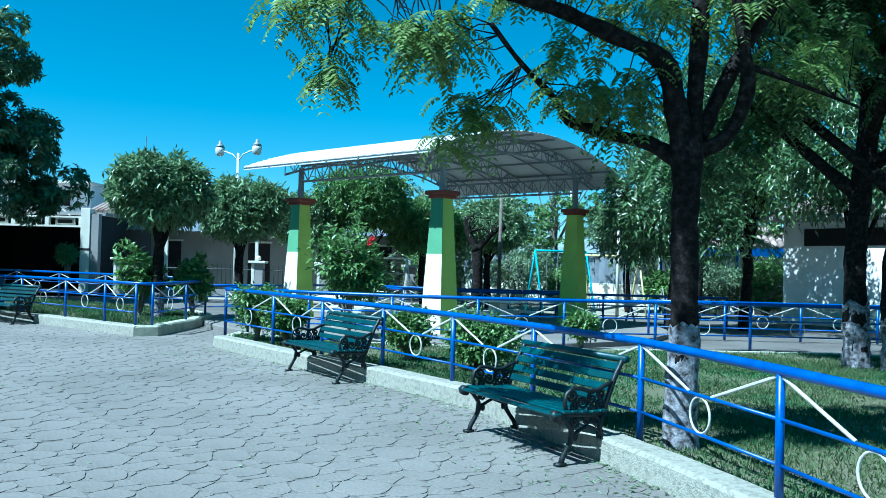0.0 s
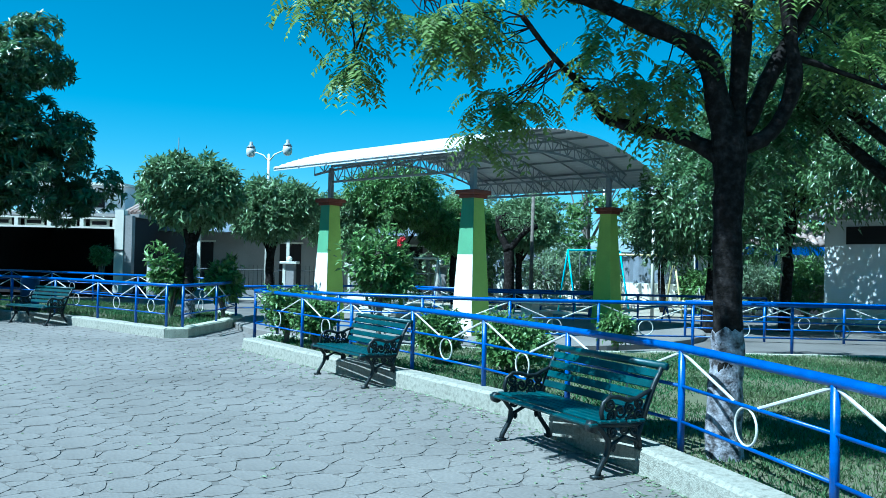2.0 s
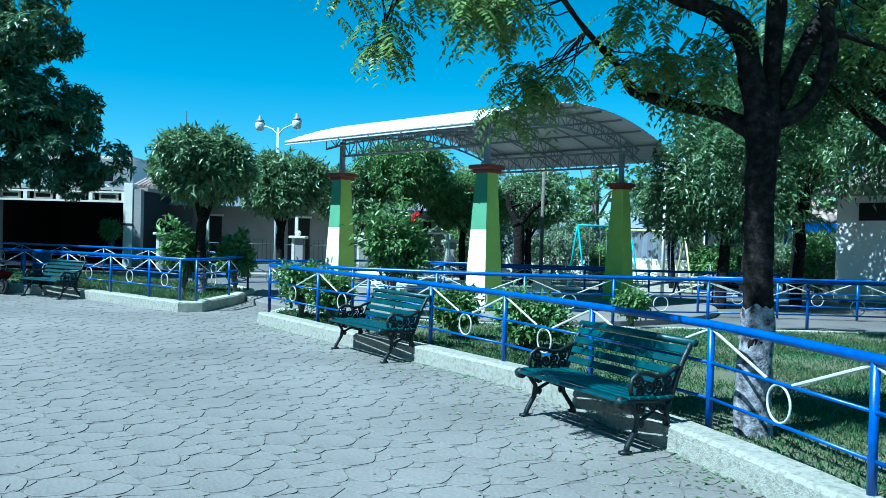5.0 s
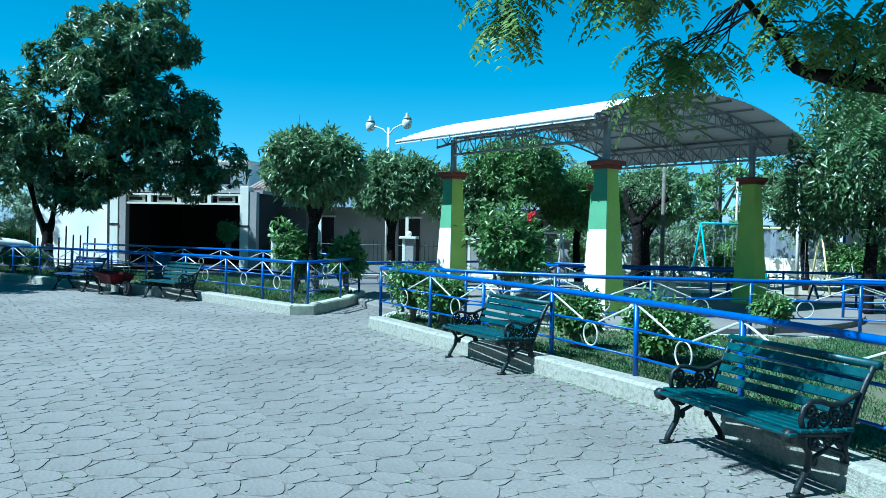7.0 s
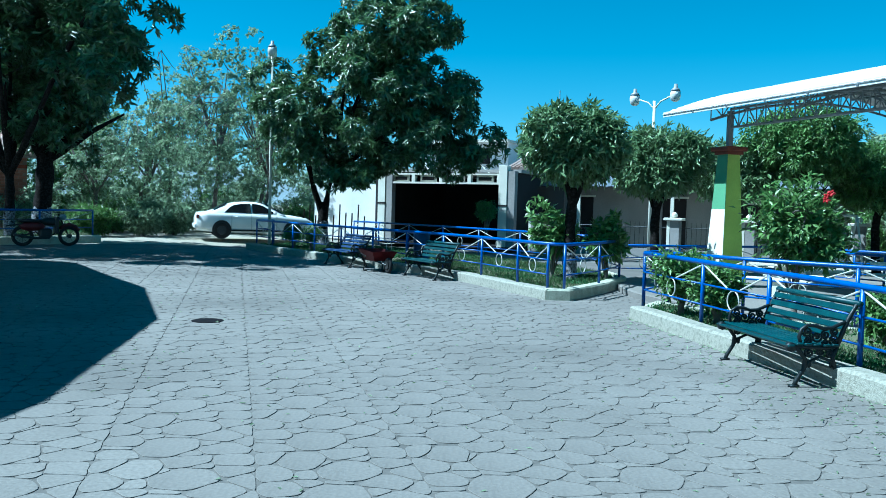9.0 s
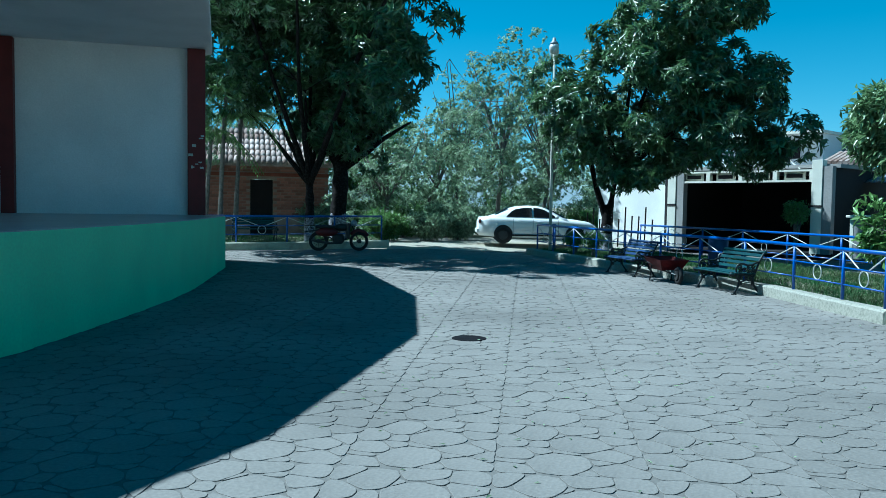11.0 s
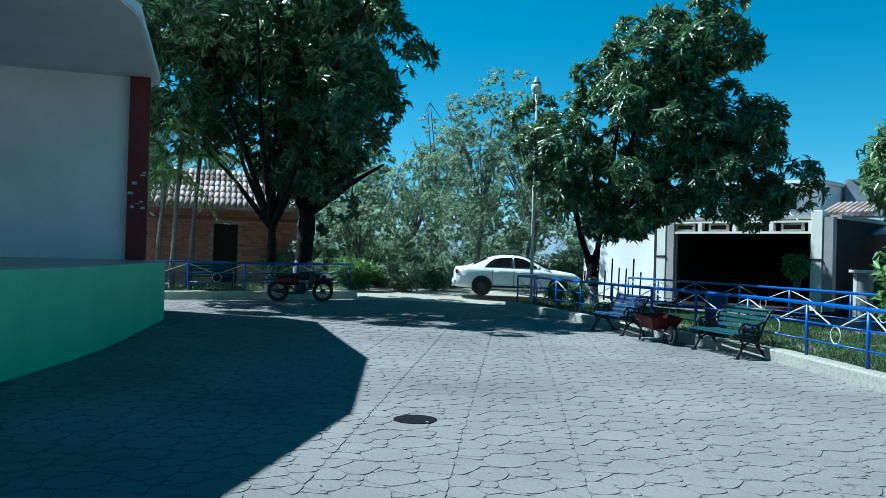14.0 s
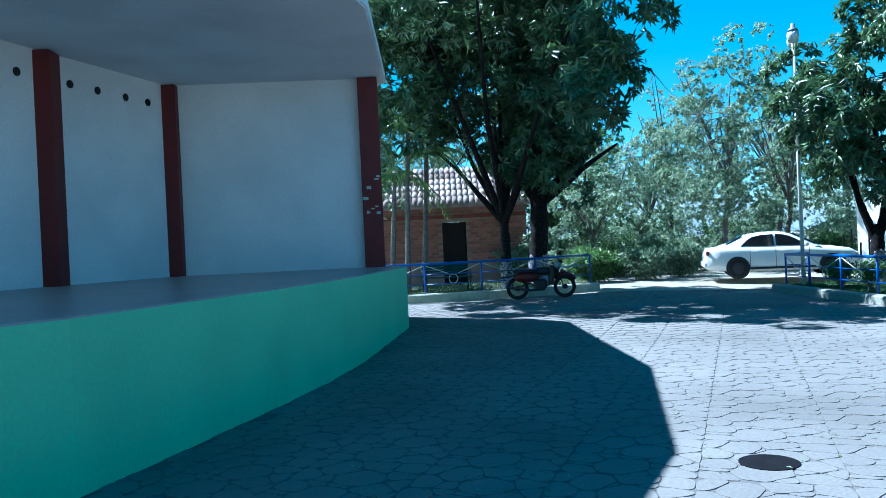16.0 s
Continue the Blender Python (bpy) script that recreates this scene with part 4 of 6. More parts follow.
neem("neem_tree", 3.05, 6.0, 0.1, "neem tree with forked dark trunk and whitewashed foot",
     [(0, 0, -0.1, 0.15), (0.0, 0, 0.3, 0.118), (0.01, 0, 1.0, 0.105), (0.0, 0.0, 1.8, 0.108), (0.02, 0, 2.3, 0.125), (0.02, 0.02, 2.6, 0.085)],
     [[(-0.05, 0.0, 2.3, 0.075), (-0.3, 0.08, 2.46, 0.056), (-0.65, 0.17, 2.56, 0.047), (-0.98, 0.26, 2.7, 0.05), (-1.08, 0.1, 2.86, 0.026), (-1.25, -0.45, 3.02, 0.024), (-1.42, -0.8, 3.25, 0.018)],
      [(0.0, 0, 2.0, 0.06), (-0.02, 0, 2.4, 0.11), (-0.1, -0.03, 2.8, 0.085), (-0.2, -0.06, 3.1, 0.08), (-0.6, -0.2, 3.3, 0.068), (-1.05, -0.33, 3.5, 0.055), (-1.6, -0.5, 3.62, 0.04), (-2.2, -0.8, 3.55, 0.025), (-2.8, -1.2, 3.35, 0.012)],
      [(0.0, 0.02, 2.0, 0.06), (0.03, 0.05, 2.4, 0.085), (0.08, 0.1, 3.2, 0.075), (0.1, 0.2, 4.6, 0.06)],
      [(0.04, 0.02, 2.36, 0.075), (0.3, 0.1, 2.5, 0.062), (0.45, 0.14, 2.85, 0.06), (0.42, 0.12, 3.3, 0.055), (0.25, 0.0, 4.3, 0.04)],
      [(0.1, 0.1, 2.5, 0.07), (0.35, 0.3, 3.1, 0.055), (0.7, 0.4, 3.7, 0.045), (1.0, 0.5, 4.3, 0.03)],
      [(0.4, 0.15, 3.1, 0.03), (0.9, 0.4, 2.95, 0.02), (1.4, 0.7, 2.8, 0.01)]],
     # Lumps above 5 m are unseen, added to shade the trunk and lawn.
     [(-2.85, -1.35, 3.1, 0.30, 0.25, 0.18), (-2.5, -1.25, 3.15, 0.45, 0.3, 0.22), (-2.55, -1.25, 2.72, 0.14, 0.2, 0.2), (-2.0, -0.9, 3.05, 0.45, 0.3, 0.2), (-1.8, -0.6, 2.95, 0.4, 0.3, 0.22),
      (-1.65, -0.35, 2.55, 0.32, 0.25, 0.14), (-1.9, -0.4, 2.3, 0.2, 0.2, 0.1), (-0.9, -0.3, 3.0, 0.2, 0.3, 0.25), (-0.85, 0.05, 2.7, 0.3, 0.3, 0.16),
      (-0.5, 0.0, 2.7, 0.38, 0.3, 0.35), (-0.3, 0.1, 3.4, 0.7, 0.6, 0.4), (0.4, 0.5, 3.7, 0.9, 0.8, 0.5), (1.0, 0.9, 3.1, 0.6, 0.6, 0.4), (-1.2, -0.2, 3.7, 0.8, 0.6, 0.25), (-1.9, -2.2, 5.7, 0.9, 0.9, 0.7), (0.9, 0.6, 5.6, 1.6, 1.6, 0.9)] + [(-1.4, -1.7, 5.4, 1.3, 1.1, 0.5), (-0.3, -4.3, 5.3, 1.2, 1.1, 0.5), (0.9, -3.6, 5.3, 1.3, 1.2, 0.6), (-0.2, -2.5, 5.4, 1.4, 1.2, 0.8), (1.1, -2.0, 5.4, 1.6, 1.4, 0.8), (1.4, -0.6, 5.2, 1.8, 1.8, 0.8), (2.8, 0.4, 5.4, 1.8, 1.8, 0.9)] * 3,
     920, 6, 0.27, 11, 1.15, power=0.33)

for i, (tx, ty, lean) in enumerate(((5.5, 12.8, 0.1), (5.95, 12.4, 0.35))):
    neem("shade_tree", tx, ty, 0.1, "tall dark shade tree with whitewashed foot on the lawn",
         [(0, 0, -0.1, 0.22), (-0.02, 0, 0.5, 0.17), (-0.05, 0, 1.6, 0.155), (-0.05 + lean, 0, 3.0, 0.15), (0.1 + lean, 0.1, 4.4, 0.15)],
         [[(0, 0, 2.6, 0.11), (-1.0, 0.3, 3.6, 0.08), (-2.0, 0.6, 4.6, 0.03)], [(0.1, 0, 3.0, 0.11), (1.2, -0.3, 4.0, 0.08), (2.2, -0.5, 5.0, 0.03)],
          [(0.1, 0, 3.4, 0.1), (0.2, -1.2, 4.4, 0.07), (0.3, -2.0, 5.2, 0.03)], [(0.1, 0.1, 4.2, 0.1), (-0.4, 0.4, 5.4, 0.07), (-0.8, 0.6, 6.6, 0.03)]],
         # The last two lumps are added high up to shade the lawn.
         [(-1.8, 0.2, 4.3, 1.6, 1.5, 1.3), (1.2, -0.2, 4.5, 1.9, 1.8, 1.4), (-0.2, 0.2, 6.2, 2.6, 2.4, 1.8), (-2.6, 1.2, 3.2, 1.2, 1.2, 0.9), (1.6, -1.4, 3.2, 1.0, 1.0, 0.6), (-0.9, -0.9, 5.2, 1.6, 1.3, 1.2), (-1.4, -2.8, 6.0, 2.2, 1.8, 0.9), (0.4, -3.6, 6.2, 2.2, 1.6, 0.8)],
         430, 6, 0.42, 31 + i, 1.15, M_NEEMSHADE)
# darker trees behind the lawn on the east
for i, (tx, ty, h) in enumerate(((2.6, 20.5, 3.2), (4.4, 22.0, 4.6), (6.6, 19.5, 4.4), (3.2, 25.5, 4.4), (9.5, 21.0, 5.0))):
    tree("shade_tree", tx, ty, 0.1, "dense dark leafy tree beside the small white building",
         [(0, 0, -0.1, 0.16), (0.05, 0, 0.8, 0.13), (0.1, 0.05, 1.7, 0.12), (0.0, 0, 2.4, 0.1)],
         spray_limbs(R, (0.05, 0.02, 1.7), [(0.9, 0.4, h - 0.4), (-0.9, 0.2, h - 0.3), (0.2, -0.9, h), (0, 0.2, h + 0.7)], 0.08, 0.02),
         [(0, 0, h, 1.7, 1.7, 1.2), (0.8, -0.4, h - 0.9, 1.1, 1.1, 0.8), (-0.8, 0.2, h - 0.8, 1.1, 1.1, 0.8), (0.0, 0.0, h + 1.3, 1.2, 1.2, 1.0)],
         1100, 11, (0.19, 0.06), M_SHRUB if i % 2 else M_MANGO, seed=60 + i, spread=0.12)


# ---------------- shrubs ----------------
def shrub(x, y, z, rx, rz, label, seed, material=M_SHRUB, clumps=420, leaf=(0.085, 0.04), stem=0.25):
    bumps = random.Random(seed)
    tips = [(rx * 0.5 * math.cos(a), rx * 0.5 * math.sin(a), rz * 1.2 + stem) for a in (0.3, 1.6, 2.9, 4.2, 5.4)]
    tree("shrub", x, y, z, label, [(0, 0, -0.08, 0.05), (0, 0, 0.12, 0.045), (0, 0, stem + 0.1, 0.035)], spray_limbs(R, (0, 0, 0.05), tips, 0.028, 0.008),
         [(0, 0, stem + rz * 0.9, rx * 0.75, rx * 0.75, rz * 0.85)] + [(rx * bumps.uniform(0.3, 0.7) * math.cos(a), rx * bumps.uniform(0.3, 0.7) * math.sin(a), stem + rz * bumps.uniform(0.5, 1.75), rx * bumps.uniform(0.3, 0.5), rx * bumps.uniform(0.3, 0.5), rz * bumps.uniform(0.3, 0.55)) for a in (0.1, 0.9, 1.9, 2.8, 3.6, 4.4, 5.4)],
         clumps, 9, leaf, material, M_BARKG, seed=seed, droop=0.1, spread=0.06, category="shrub", twigs=20)


shrub(-3.0, 13.2, 0.15, 0.72, 0.72, "tall flowering shrub with red blossoms beside the railing", 71, clumps=330, leaf=(0.15, 0.06), stem=0.7)
shrub(-4.0, 11.62, 0.14, 0.42, 0.3, "low yellow-green shrub behind the railing", 72)
shrub(-3.2, 11.15, 0.14, 0.34, 0.24, "low leafy shrub behind the railing", 73)
shrub(0.45, 9.65, 0.14, 0.5, 0.32, "round leafy shrub on the lawn", 74, clumps=480, stem=0.12)
shrub(-0.75, 10.2, 0.14, 0.28, 0.2, "small leafy shrub on the lawn", 75)
shrub(1.3, 13.3, 0.14, 0.25, 0.16, "small leafy plant beside the far railing", 76)
shrub(-9.1, 15.1, 0.14, 0.6, 0.5, "broad leaved shrub at the foot of a clipped tree", 77, leaf=(0.2, 0.085), clumps=110, stem=0.5)
shrub(-7.95, 15.5, 0.14, 0.5, 0.42, "broad leaved shrub at the foot of a clipped tree", 79, leaf=(0.2, 0.085), clumps=110, stem=0.5)
shrub(-19.0, 15.6, 0.14, 0.3, 0.22, "small leafy plant behind the railing", 80, clumps=160)
shrub(-20.4, 15.9, 0.14, 0.35, 0.24, "small leafy plant behind the railing", 81, clumps=160)
shrub(-25.2, 5.3, 0.3, 0.45, 0.3, "dark leafy plant in the western bed", 82, clumps=200)
rngf = random.Random(9)
for i in range(4):
    bm = BM()
    for k in range(5):
        a = 2 * math.pi * k / 5
        tube(bm, [(0, 0, 0), (0.03 * math.cos(a), 0.03 * math.sin(a), 0.012), (0.055 * math.cos(a), 0.055 * math.sin(a), 0.0)], [0.006, 0.02, 0.006], 5)
    fl = part("blossom", bm, M_REDFLOWER)
    tagged(fl, "small red blossom on a flowering shrub", "flower", "red blossoms")
    fl.matrix_basis = pose(-2.5 + rngf.uniform(-0.1, 0.1), 12.95 + rngf.uniform(-0.1, 0.1), 1.95 + rngf.uniform(-0.12, 0.12), 70, 0, 20)


# ---------------- houses across the street ----------------
GL, GR = Vector((-23.2, 22.05)), Vector((-18.2, 23.75))
ROW = (GR - GL).normalized()
ROWN = Vector((ROW.y, -ROW.x))
ROWA = math.degrees(math.atan2(ROW.y, ROW.x))


def rowpt(s, d=0.0):
    p = GR + ROW * s - ROWN * d
    return p.x, p.y


def build_gatehouse():
    e = thing("carport_house", GR.x, GR.y, 0.2, ROWA, "white house with a deep carport coloured black for shade and slatted white beam", "house")
    W = (GR - GL).length
    H = 3.05
    for x in (0.0, -W):
        col = part("gate_column", box(BM(), x, 0, H / 2, 0.34, 0.34, H, bevel=0.01), M_CREAM, e)
        part("column_band", box(BM(), x, -0.006, 1.55, 0.36, 0.36, 0.07), M_SHADETRIM, col)
        part("column_side_panel", box(BM(), x + 0.32, 0.0, H / 2 - 0.1, 0.3, 0.28, H - 0.2), M_GREYWALL, e, "grey painted side panel")
    part("beam", box(BM(), -W / 2, -0.02, 2.72, W - 0.34, 0.2, 0.06), M_CREAM, e)
    part("beam", box(BM(), -W / 2, -0.02, 2.38, W - 0.34, 0.2, 0.07), M_CREAM, e)
    for k in range(5):
        x = -W + 0.2 + (W - 0.4) * k / 4
        part("beam_post", box(BM(), x, -0.02, 2.55, 0.14, 0.2, 0.28), M_CREAM, e)
    for k in range(4):
        x = -W + 0.2 + (W - 0.4) * (k + 0.5) / 4
        part("slot_panel", box(BM(), x, 0.04, 2.55, 0.72, 0.04, 0.28), M_CREAM, e)
        # The slot is a black bar that stands for the shade within.
        part("slot", box(BM(), x, 0.0, 2.55, 0.52, 0.05, 0.13), M_SHADETRIM, e)
    # Floor and inner walls are coloured black in place of the carport's shade.
    part("carport_floor", box(BM(), -W / 2, 3.0, -0.03, W + 1, 6, 0.1), M_SHADETRIM, e)
    part("carport_back_wall", box(BM(), -W / 2, 6.0, 1.5, W + 1.0, 0.2, 3.0), M_SHADETRIM, e)
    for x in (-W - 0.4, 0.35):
        part("carport_side_wall", box(BM(), x, 3.1, 1.45, 0.2, 5.8, 2.9), M_SHADETRIM, e)
    part("carport_roof", box(BM(), -W / 2, 3.1, 2.86, W + 1.2, 5.9, 0.12), M_GREYWALL, e)
    for k in range(3):
        x = -W + 0.7 + k * 1.4
        part("roof_strut", tube(BM(), [(x, 0.1, 2.78), (x + 0.55, 0.6, 3.08), (x + 1.1, 0.1, 2.78)], 0.02, 5), M_CREAM, e)
    part("upper_wall", box(BM(), -W * 0.62, 4.6, 3.55, W * 0.8, 3.0, 1.3), M_WALL, e)
    for k in range(2):
        # Black sheet in place of a shaded window opening.
        part("upper_window", box(BM(), -W * 0.75 + k * 1.5, 3.08, 3.62, 0.95, 0.08, 0.62), M_SHADETRIM, e)
    part("upper_slab", box(BM(), -W * 0.62, 4.4, 4.24, W * 0.86, 3.6, 0.1), M_CREAM, e)
    part("water_tank_wall", box(BM(), 0.1, 5.6, 3.8, 2.2, 1.6, 1.3), M_ZINC, e, "grey blue upper block")
    part("aerial", tube(BM(), [(0.2, 5.4, 4.4), (0.2, 5.4, 6.6)], 0.02, 5), M_STEEL, e, "thin roof aerial")
    # small tiled roof over the side of the carport
    tiles = BM()
    for k in range(9):
        x = -0.5 + 0.18 * k
        tube(tiles, [(x, 1.5, 3.02), (x, 3.0, 3.45)], 0.09, 6)
    part("tile_roof", tiles, M_TILE, e, "weathered clay tile roof")
    fence = part("yard_wall", box(BM(), -W - 2.0, 0.3, 1.15, 3.1, 0.18, 2.3), M_WALL, e, "bright white block wall")
    for k in range(11):
        h = 1.2 + 0.25 * math.sin(k * 2.3)
        part("stake", tube(BM(), [(-W - 3.6 + 0.3 * k, -0.5, -0.1), (-W - 3.58 + 0.3 * k, -0.48, h)], 0.03, 5), M_BARK, e)


build_gatehouse()
shrub(*rowpt(0.3, -2.3), 0.2, 0.32, 0.3, "small round clipped tree before the carport", 90, clumps=260, leaf=(0.11, 0.045), stem=1.0)


def build_row_house():
    e = thing("row_house", *rowpt(0.9), 0.15, ROWA, "low grey terraced house behind a fenced forecourt", "house")
    part("front_wall", box(BM(), 5.6, 4.2, 1.35, 11.0, 0.25, 2.7), M_GREYWALL, e)
    part("side_wall", box(BM(), 11.2, 6.5, 1.35, 0.25, 4.8, 2.7), M_GREYWALL, e)
    # Openings are black sheets on the wall, coloured for the shade indoors.
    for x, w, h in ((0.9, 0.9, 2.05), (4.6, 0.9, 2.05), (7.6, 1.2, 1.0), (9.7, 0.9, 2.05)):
        part("doorway_shade", box(BM(), x, 4.06, h / 2 + (0.9 if h < 1.5 else 0.02), w, 0.06, h), M_SHADETRIM, e)
        part("door_frame", box(BM(), x, 4.05, h + (0.94 if h < 1.5 else 0.06), w + 0.16, 0.08, 0.08), M_CREAM, e)
    vs, fs = [], []
    n = 70
    for i in range(n + 1):
        x = -0.4 + 12.0 * i / n
        dz = 0.03 if i % 2 else 0.0
        vs += [(x, 2.4, 2.45 + dz), (x, 6.0, 3.25 + dz), (x, 2.4, 2.42 + dz), (x, 6.0, 3.22 + dz)]
    for i in range(n):
        a = 4 * i
        fs += [(a, a + 4, a + 5, a + 1), (a + 3, a + 7, a + 6, a + 2)]
    raw("roof", vs, fs, M_ZINC, e, "dull corrugated zinc roof")
    for x in (1.2, 4.8, 8.4, 11.2):
        part("porch_post", box(BM(), x, 2.6, 1.2, 0.12, 0.12, 2.45), M_CREAM, e)


build_row_house()


def build_forecourt():
    e = thing("forecourt_fence", *rowpt(0.7), 0.1, ROWA, "pale pillars with ball finials and thin iron bars", "fence")
    for i, x in enumerate((0.6, 5.6, 8.0, 11.2)):
        p = part("pillar", box(BM(), x, 0, 0.65, 0.42, 0.42, 1.3, bevel=0.01), M_GREYWALL, e)
        part("pillar_edge", box(BM(), x - 0.16, -0.2, 0.65, 0.1, 0.04, 1.28), M_CREAM, p)
        part("pillar_cap", box(BM(), x, 0, 1.34, 0.62, 0.62, 0.09, bevel=0.015), M_CREAM, p)
        if i:
            bm = BM()
            bmesh.ops.create_uvsphere(bm, u_segments=12, v_segments=8, radius=0.1, matrix=pose(x, 0, 1.48))
            part("ball_finial", bm, M_CREAM, p, smooth=True)
    part("low_wall", box(BM(), 5.8, 0, 0.15, 10.2, 0.16, 0.3), M_GREYWALL, e)
    rail = part("fence_rail", tube(BM(), [(0.8, 0, 1.05), (11.0, 0, 1.05)], 0.015, 5), M_IRON, e)
    me = bpy.data.meshes.new("fence_bar")
    bm = tube(BM(), [(0, 0, 0), (0, 0, 0.95)], 0.012, 5, r1=0.007)
    bm.to_mesh(me)
    bm.free()
    me.materials.append(M_IRON)
    for k in range(64):
        x = 0.9 + 0.16 * k
        if min(abs(x - c) for c in (5.6, 8.0)) > 0.25:
            shared("fence_bar", me, e, x, 0, 0.28)


build_forecourt()


# ---------------- lamp posts ----------------
def lamp_post(x, y, z, h, rz, arm, label):
    e = thing("street_lamp", x, y, z, rz, label, "street lamp", "twin street lamps")
    part("pole", tube(BM(), [(0, 0, -0.1), (0, 0, h - 0.25)], 0.055, 10, r1=0.04), M_CREAM, e, smooth=True)
    for s in (-1, 1):
        a = part("arm", tube(BM(), [(0, 0, h - 0.5), (s * arm * 0.3, 0, h - 0.28), (s * arm * 0.7, 0, h - 0.18), (s * arm, 0, h - 0.2)], 0.022, 6), M_CREAM, e, smooth=True)
        part("lamp_hood", lathe(BM(), [(0.05, h + 0.18), (0.06, h + 0.08), (0.11, h + 0.04), (0.15, h - 0.03)], s * arm, 0), M_STEEL, a, smooth=True)
        part("lamp_globe", lathe(BM(), [(0.14, h - 0.035), (0.16, h - 0.14), (0.13, h - 0.28), (0.06, h - 0.33)], s * arm, 0), M_FROST, a, smooth=True)


lamp_post(-11.2, 22.5, 0.0, 5.25, -6, 0.74, "white twin-armed street lamp with frosted globes")
lamp_post(-22.2, 16.1, 0.14, 6.75, 147, 0.35, "white twin-armed street lamp beside the street")
lamp_post(-2.0, 34.2, 0.0, 5.4, 10, 0.74, "distant white twin-armed street lamp")
lamp_post(0.9, 24.6, 0.0, 3.9, 90, 0.3, "short pale lamp post behind the pavilion")


# ---------------- parked car ----------------
def build_car():
    e = thing("parked_car", -26.05, 16.35, 0.25, 65, "white dusty four-door saloon car parked at the street", "car")
    # x forward from the rear axle; a lofted body of cross-sections
    belt = [(-0.95, 0.35, 0.78, 0.60), (-0.88, 0.28, 0.92, 0.78), (-0.45, 0.24, 0.97, 0.84), (0.2, 0.22, 0.96, 0.85), (1.2, 0.2, 0.94, 0.86), (2.1, 0.2, 0.92, 0.86), (2.7, 0.22, 0.86, 0.84), (3.2, 0.26, 0.78, 0.80), (3.42, 0.32, 0.66, 0.66)]
    bm = BM()
    rows = []
    for x, zb, zt, w in belt:
        prof = [(-w * 0.92, zb), (-w, zb + 0.16), (-w, zt - 0.14), (-w * 0.93, zt - 0.02), (-w * 0.55, zt + 0.02), (0, zt + 0.03), (w * 0.55, zt + 0.02), (w * 0.93, zt - 0.02), (w, zt - 0.14), (w, zb + 0.16), (w * 0.92, zb)]
        rows.append([bm.verts.new((x, y, z)) for y, z in prof])
    for a, b in zip(rows, rows[1:]):
        for k in range(10):
            bm.faces.new((a[k], b[k], b[k + 1], a[k + 1]))
        bm.faces.new((a[10], b[10], b[0], a[0]))
    bm.faces.new(rows[0])
    bm.faces.new(rows[-1][::-1])
    bmesh.ops.recalc_face_normals(bm, faces=bm.faces)
    part("body", bm, M_CAR, e, smooth=True)
    cab = [(-0.5, 0.99, 0.74), (-0.2, 1.09, 0.70), (0.05, 1.2, 0.66), (0.28, 1.3, 0.62), (0.52, 1.36, 0.60), (0.9, 1.39, 0.59), (1.25, 1.38, 0.59), (1.5, 1.32, 0.60), (1.75, 1.22, 0.64), (2.05, 1.05, 0.70), (2.35, 0.92, 0.74)]
    bm = BM()
    rows = []
    for x, zt, w in cab:
        rows.append([bm.verts.new(p) for p in ((x, -0.80, 0.90), (x, -(w + 0.03), zt - 0.06), (x, -w * 0.7, zt), (x, w * 0.7, zt), (x, w + 0.03, zt - 0.06), (x, 0.80, 0.90))])
    for a, b in zip(rows, rows[1:]):
        for k in range(5):
            bm.faces.new((a[k], b[k], b[k + 1], a[k + 1]))
    bm.faces.new(rows[0])
    bm.faces.new(rows[-1][::-1])
    bmesh.ops.recalc_face_normals(bm, faces=bm.faces)
    cabin = part("cabin", bm, M_CAR, e, smooth=True)
    for s in (-1, 1):
        for pts in ([(0.1, 0.97), (0.3, 1.17), (0.45, 1.25), (0.7, 1.295), (1.04, 1.31), (1.06, 0.96)], [(1.12, 0.96), (1.10, 1.31), (1.3, 1.295), (1.5, 1.24), (1.7, 1.13), (1.98, 0.95)]):
            bm = BM()
            lo, hi = [], []
            for x, z in pts:
                w = 0.80 - (z - 0.9) / 0.46 * 0.175
                lo.append(bm.verts.new((x, s * (w + 0.012), z)))
                hi.append(bm.verts.new((x, s * (w - 0.01), z)))
            bm.faces.new(lo)
            bm.faces.new(hi[::-1])
            for k in range(len(pts)):
                bm.faces.new((lo[k], hi[k], hi[(k + 1) % len(pts)], lo[(k + 1) % len(pts)]))
            bmesh.ops.recalc_face_normals(bm, faces=bm.faces)
            part("side_window", bm, M_GLASS, cabin)
        for x in (1.09, 2.02, 0.36):
            part("door_gap", box(BM(), x, s * 0.855, 0.58, 0.012, 0.02, 0.62), M_BLACK, e)
        for x in (0.5, 1.3):
            part("door_handle", box(BM(), x, s * 0.866, 0.80, 0.17, 0.03, 0.035, bevel=0.008), M_CAR, e)
        part("sill_trim", box(BM(), 1.2, s * 0.86, 0.30, 1.95, 0.03, 0.06), M_BLACK, e)
        part("tail_lamp", box(BM(), -0.86, s * 0.70, 0.80, 0.1, 0.24, 0.14, bevel=0.02), M_LAMPRED, e)
        part("headlamp", box(BM(), 3.3, s * 0.58, 0.62, 0.16, 0.3, 0.12, bevel=0.02), M_FROST, e)
        part("wing_mirror", box(BM(), 1.95, s * 0.92, 0.98, 0.12, 0.16, 0.1, bevel=0.02), M_CAR, e)
        for x in (0.0, 2.62):
            arch = BM()
            geo = bmesh.ops.create_cone(arch, cap_ends=True, segments=24, radius1=0.345, radius2=0.345, depth=0.12)
            bmesh.ops.transform(arch, matrix=pose(x, s * 0.815, 0.33, 90, 0, 0), verts=geo["verts"])
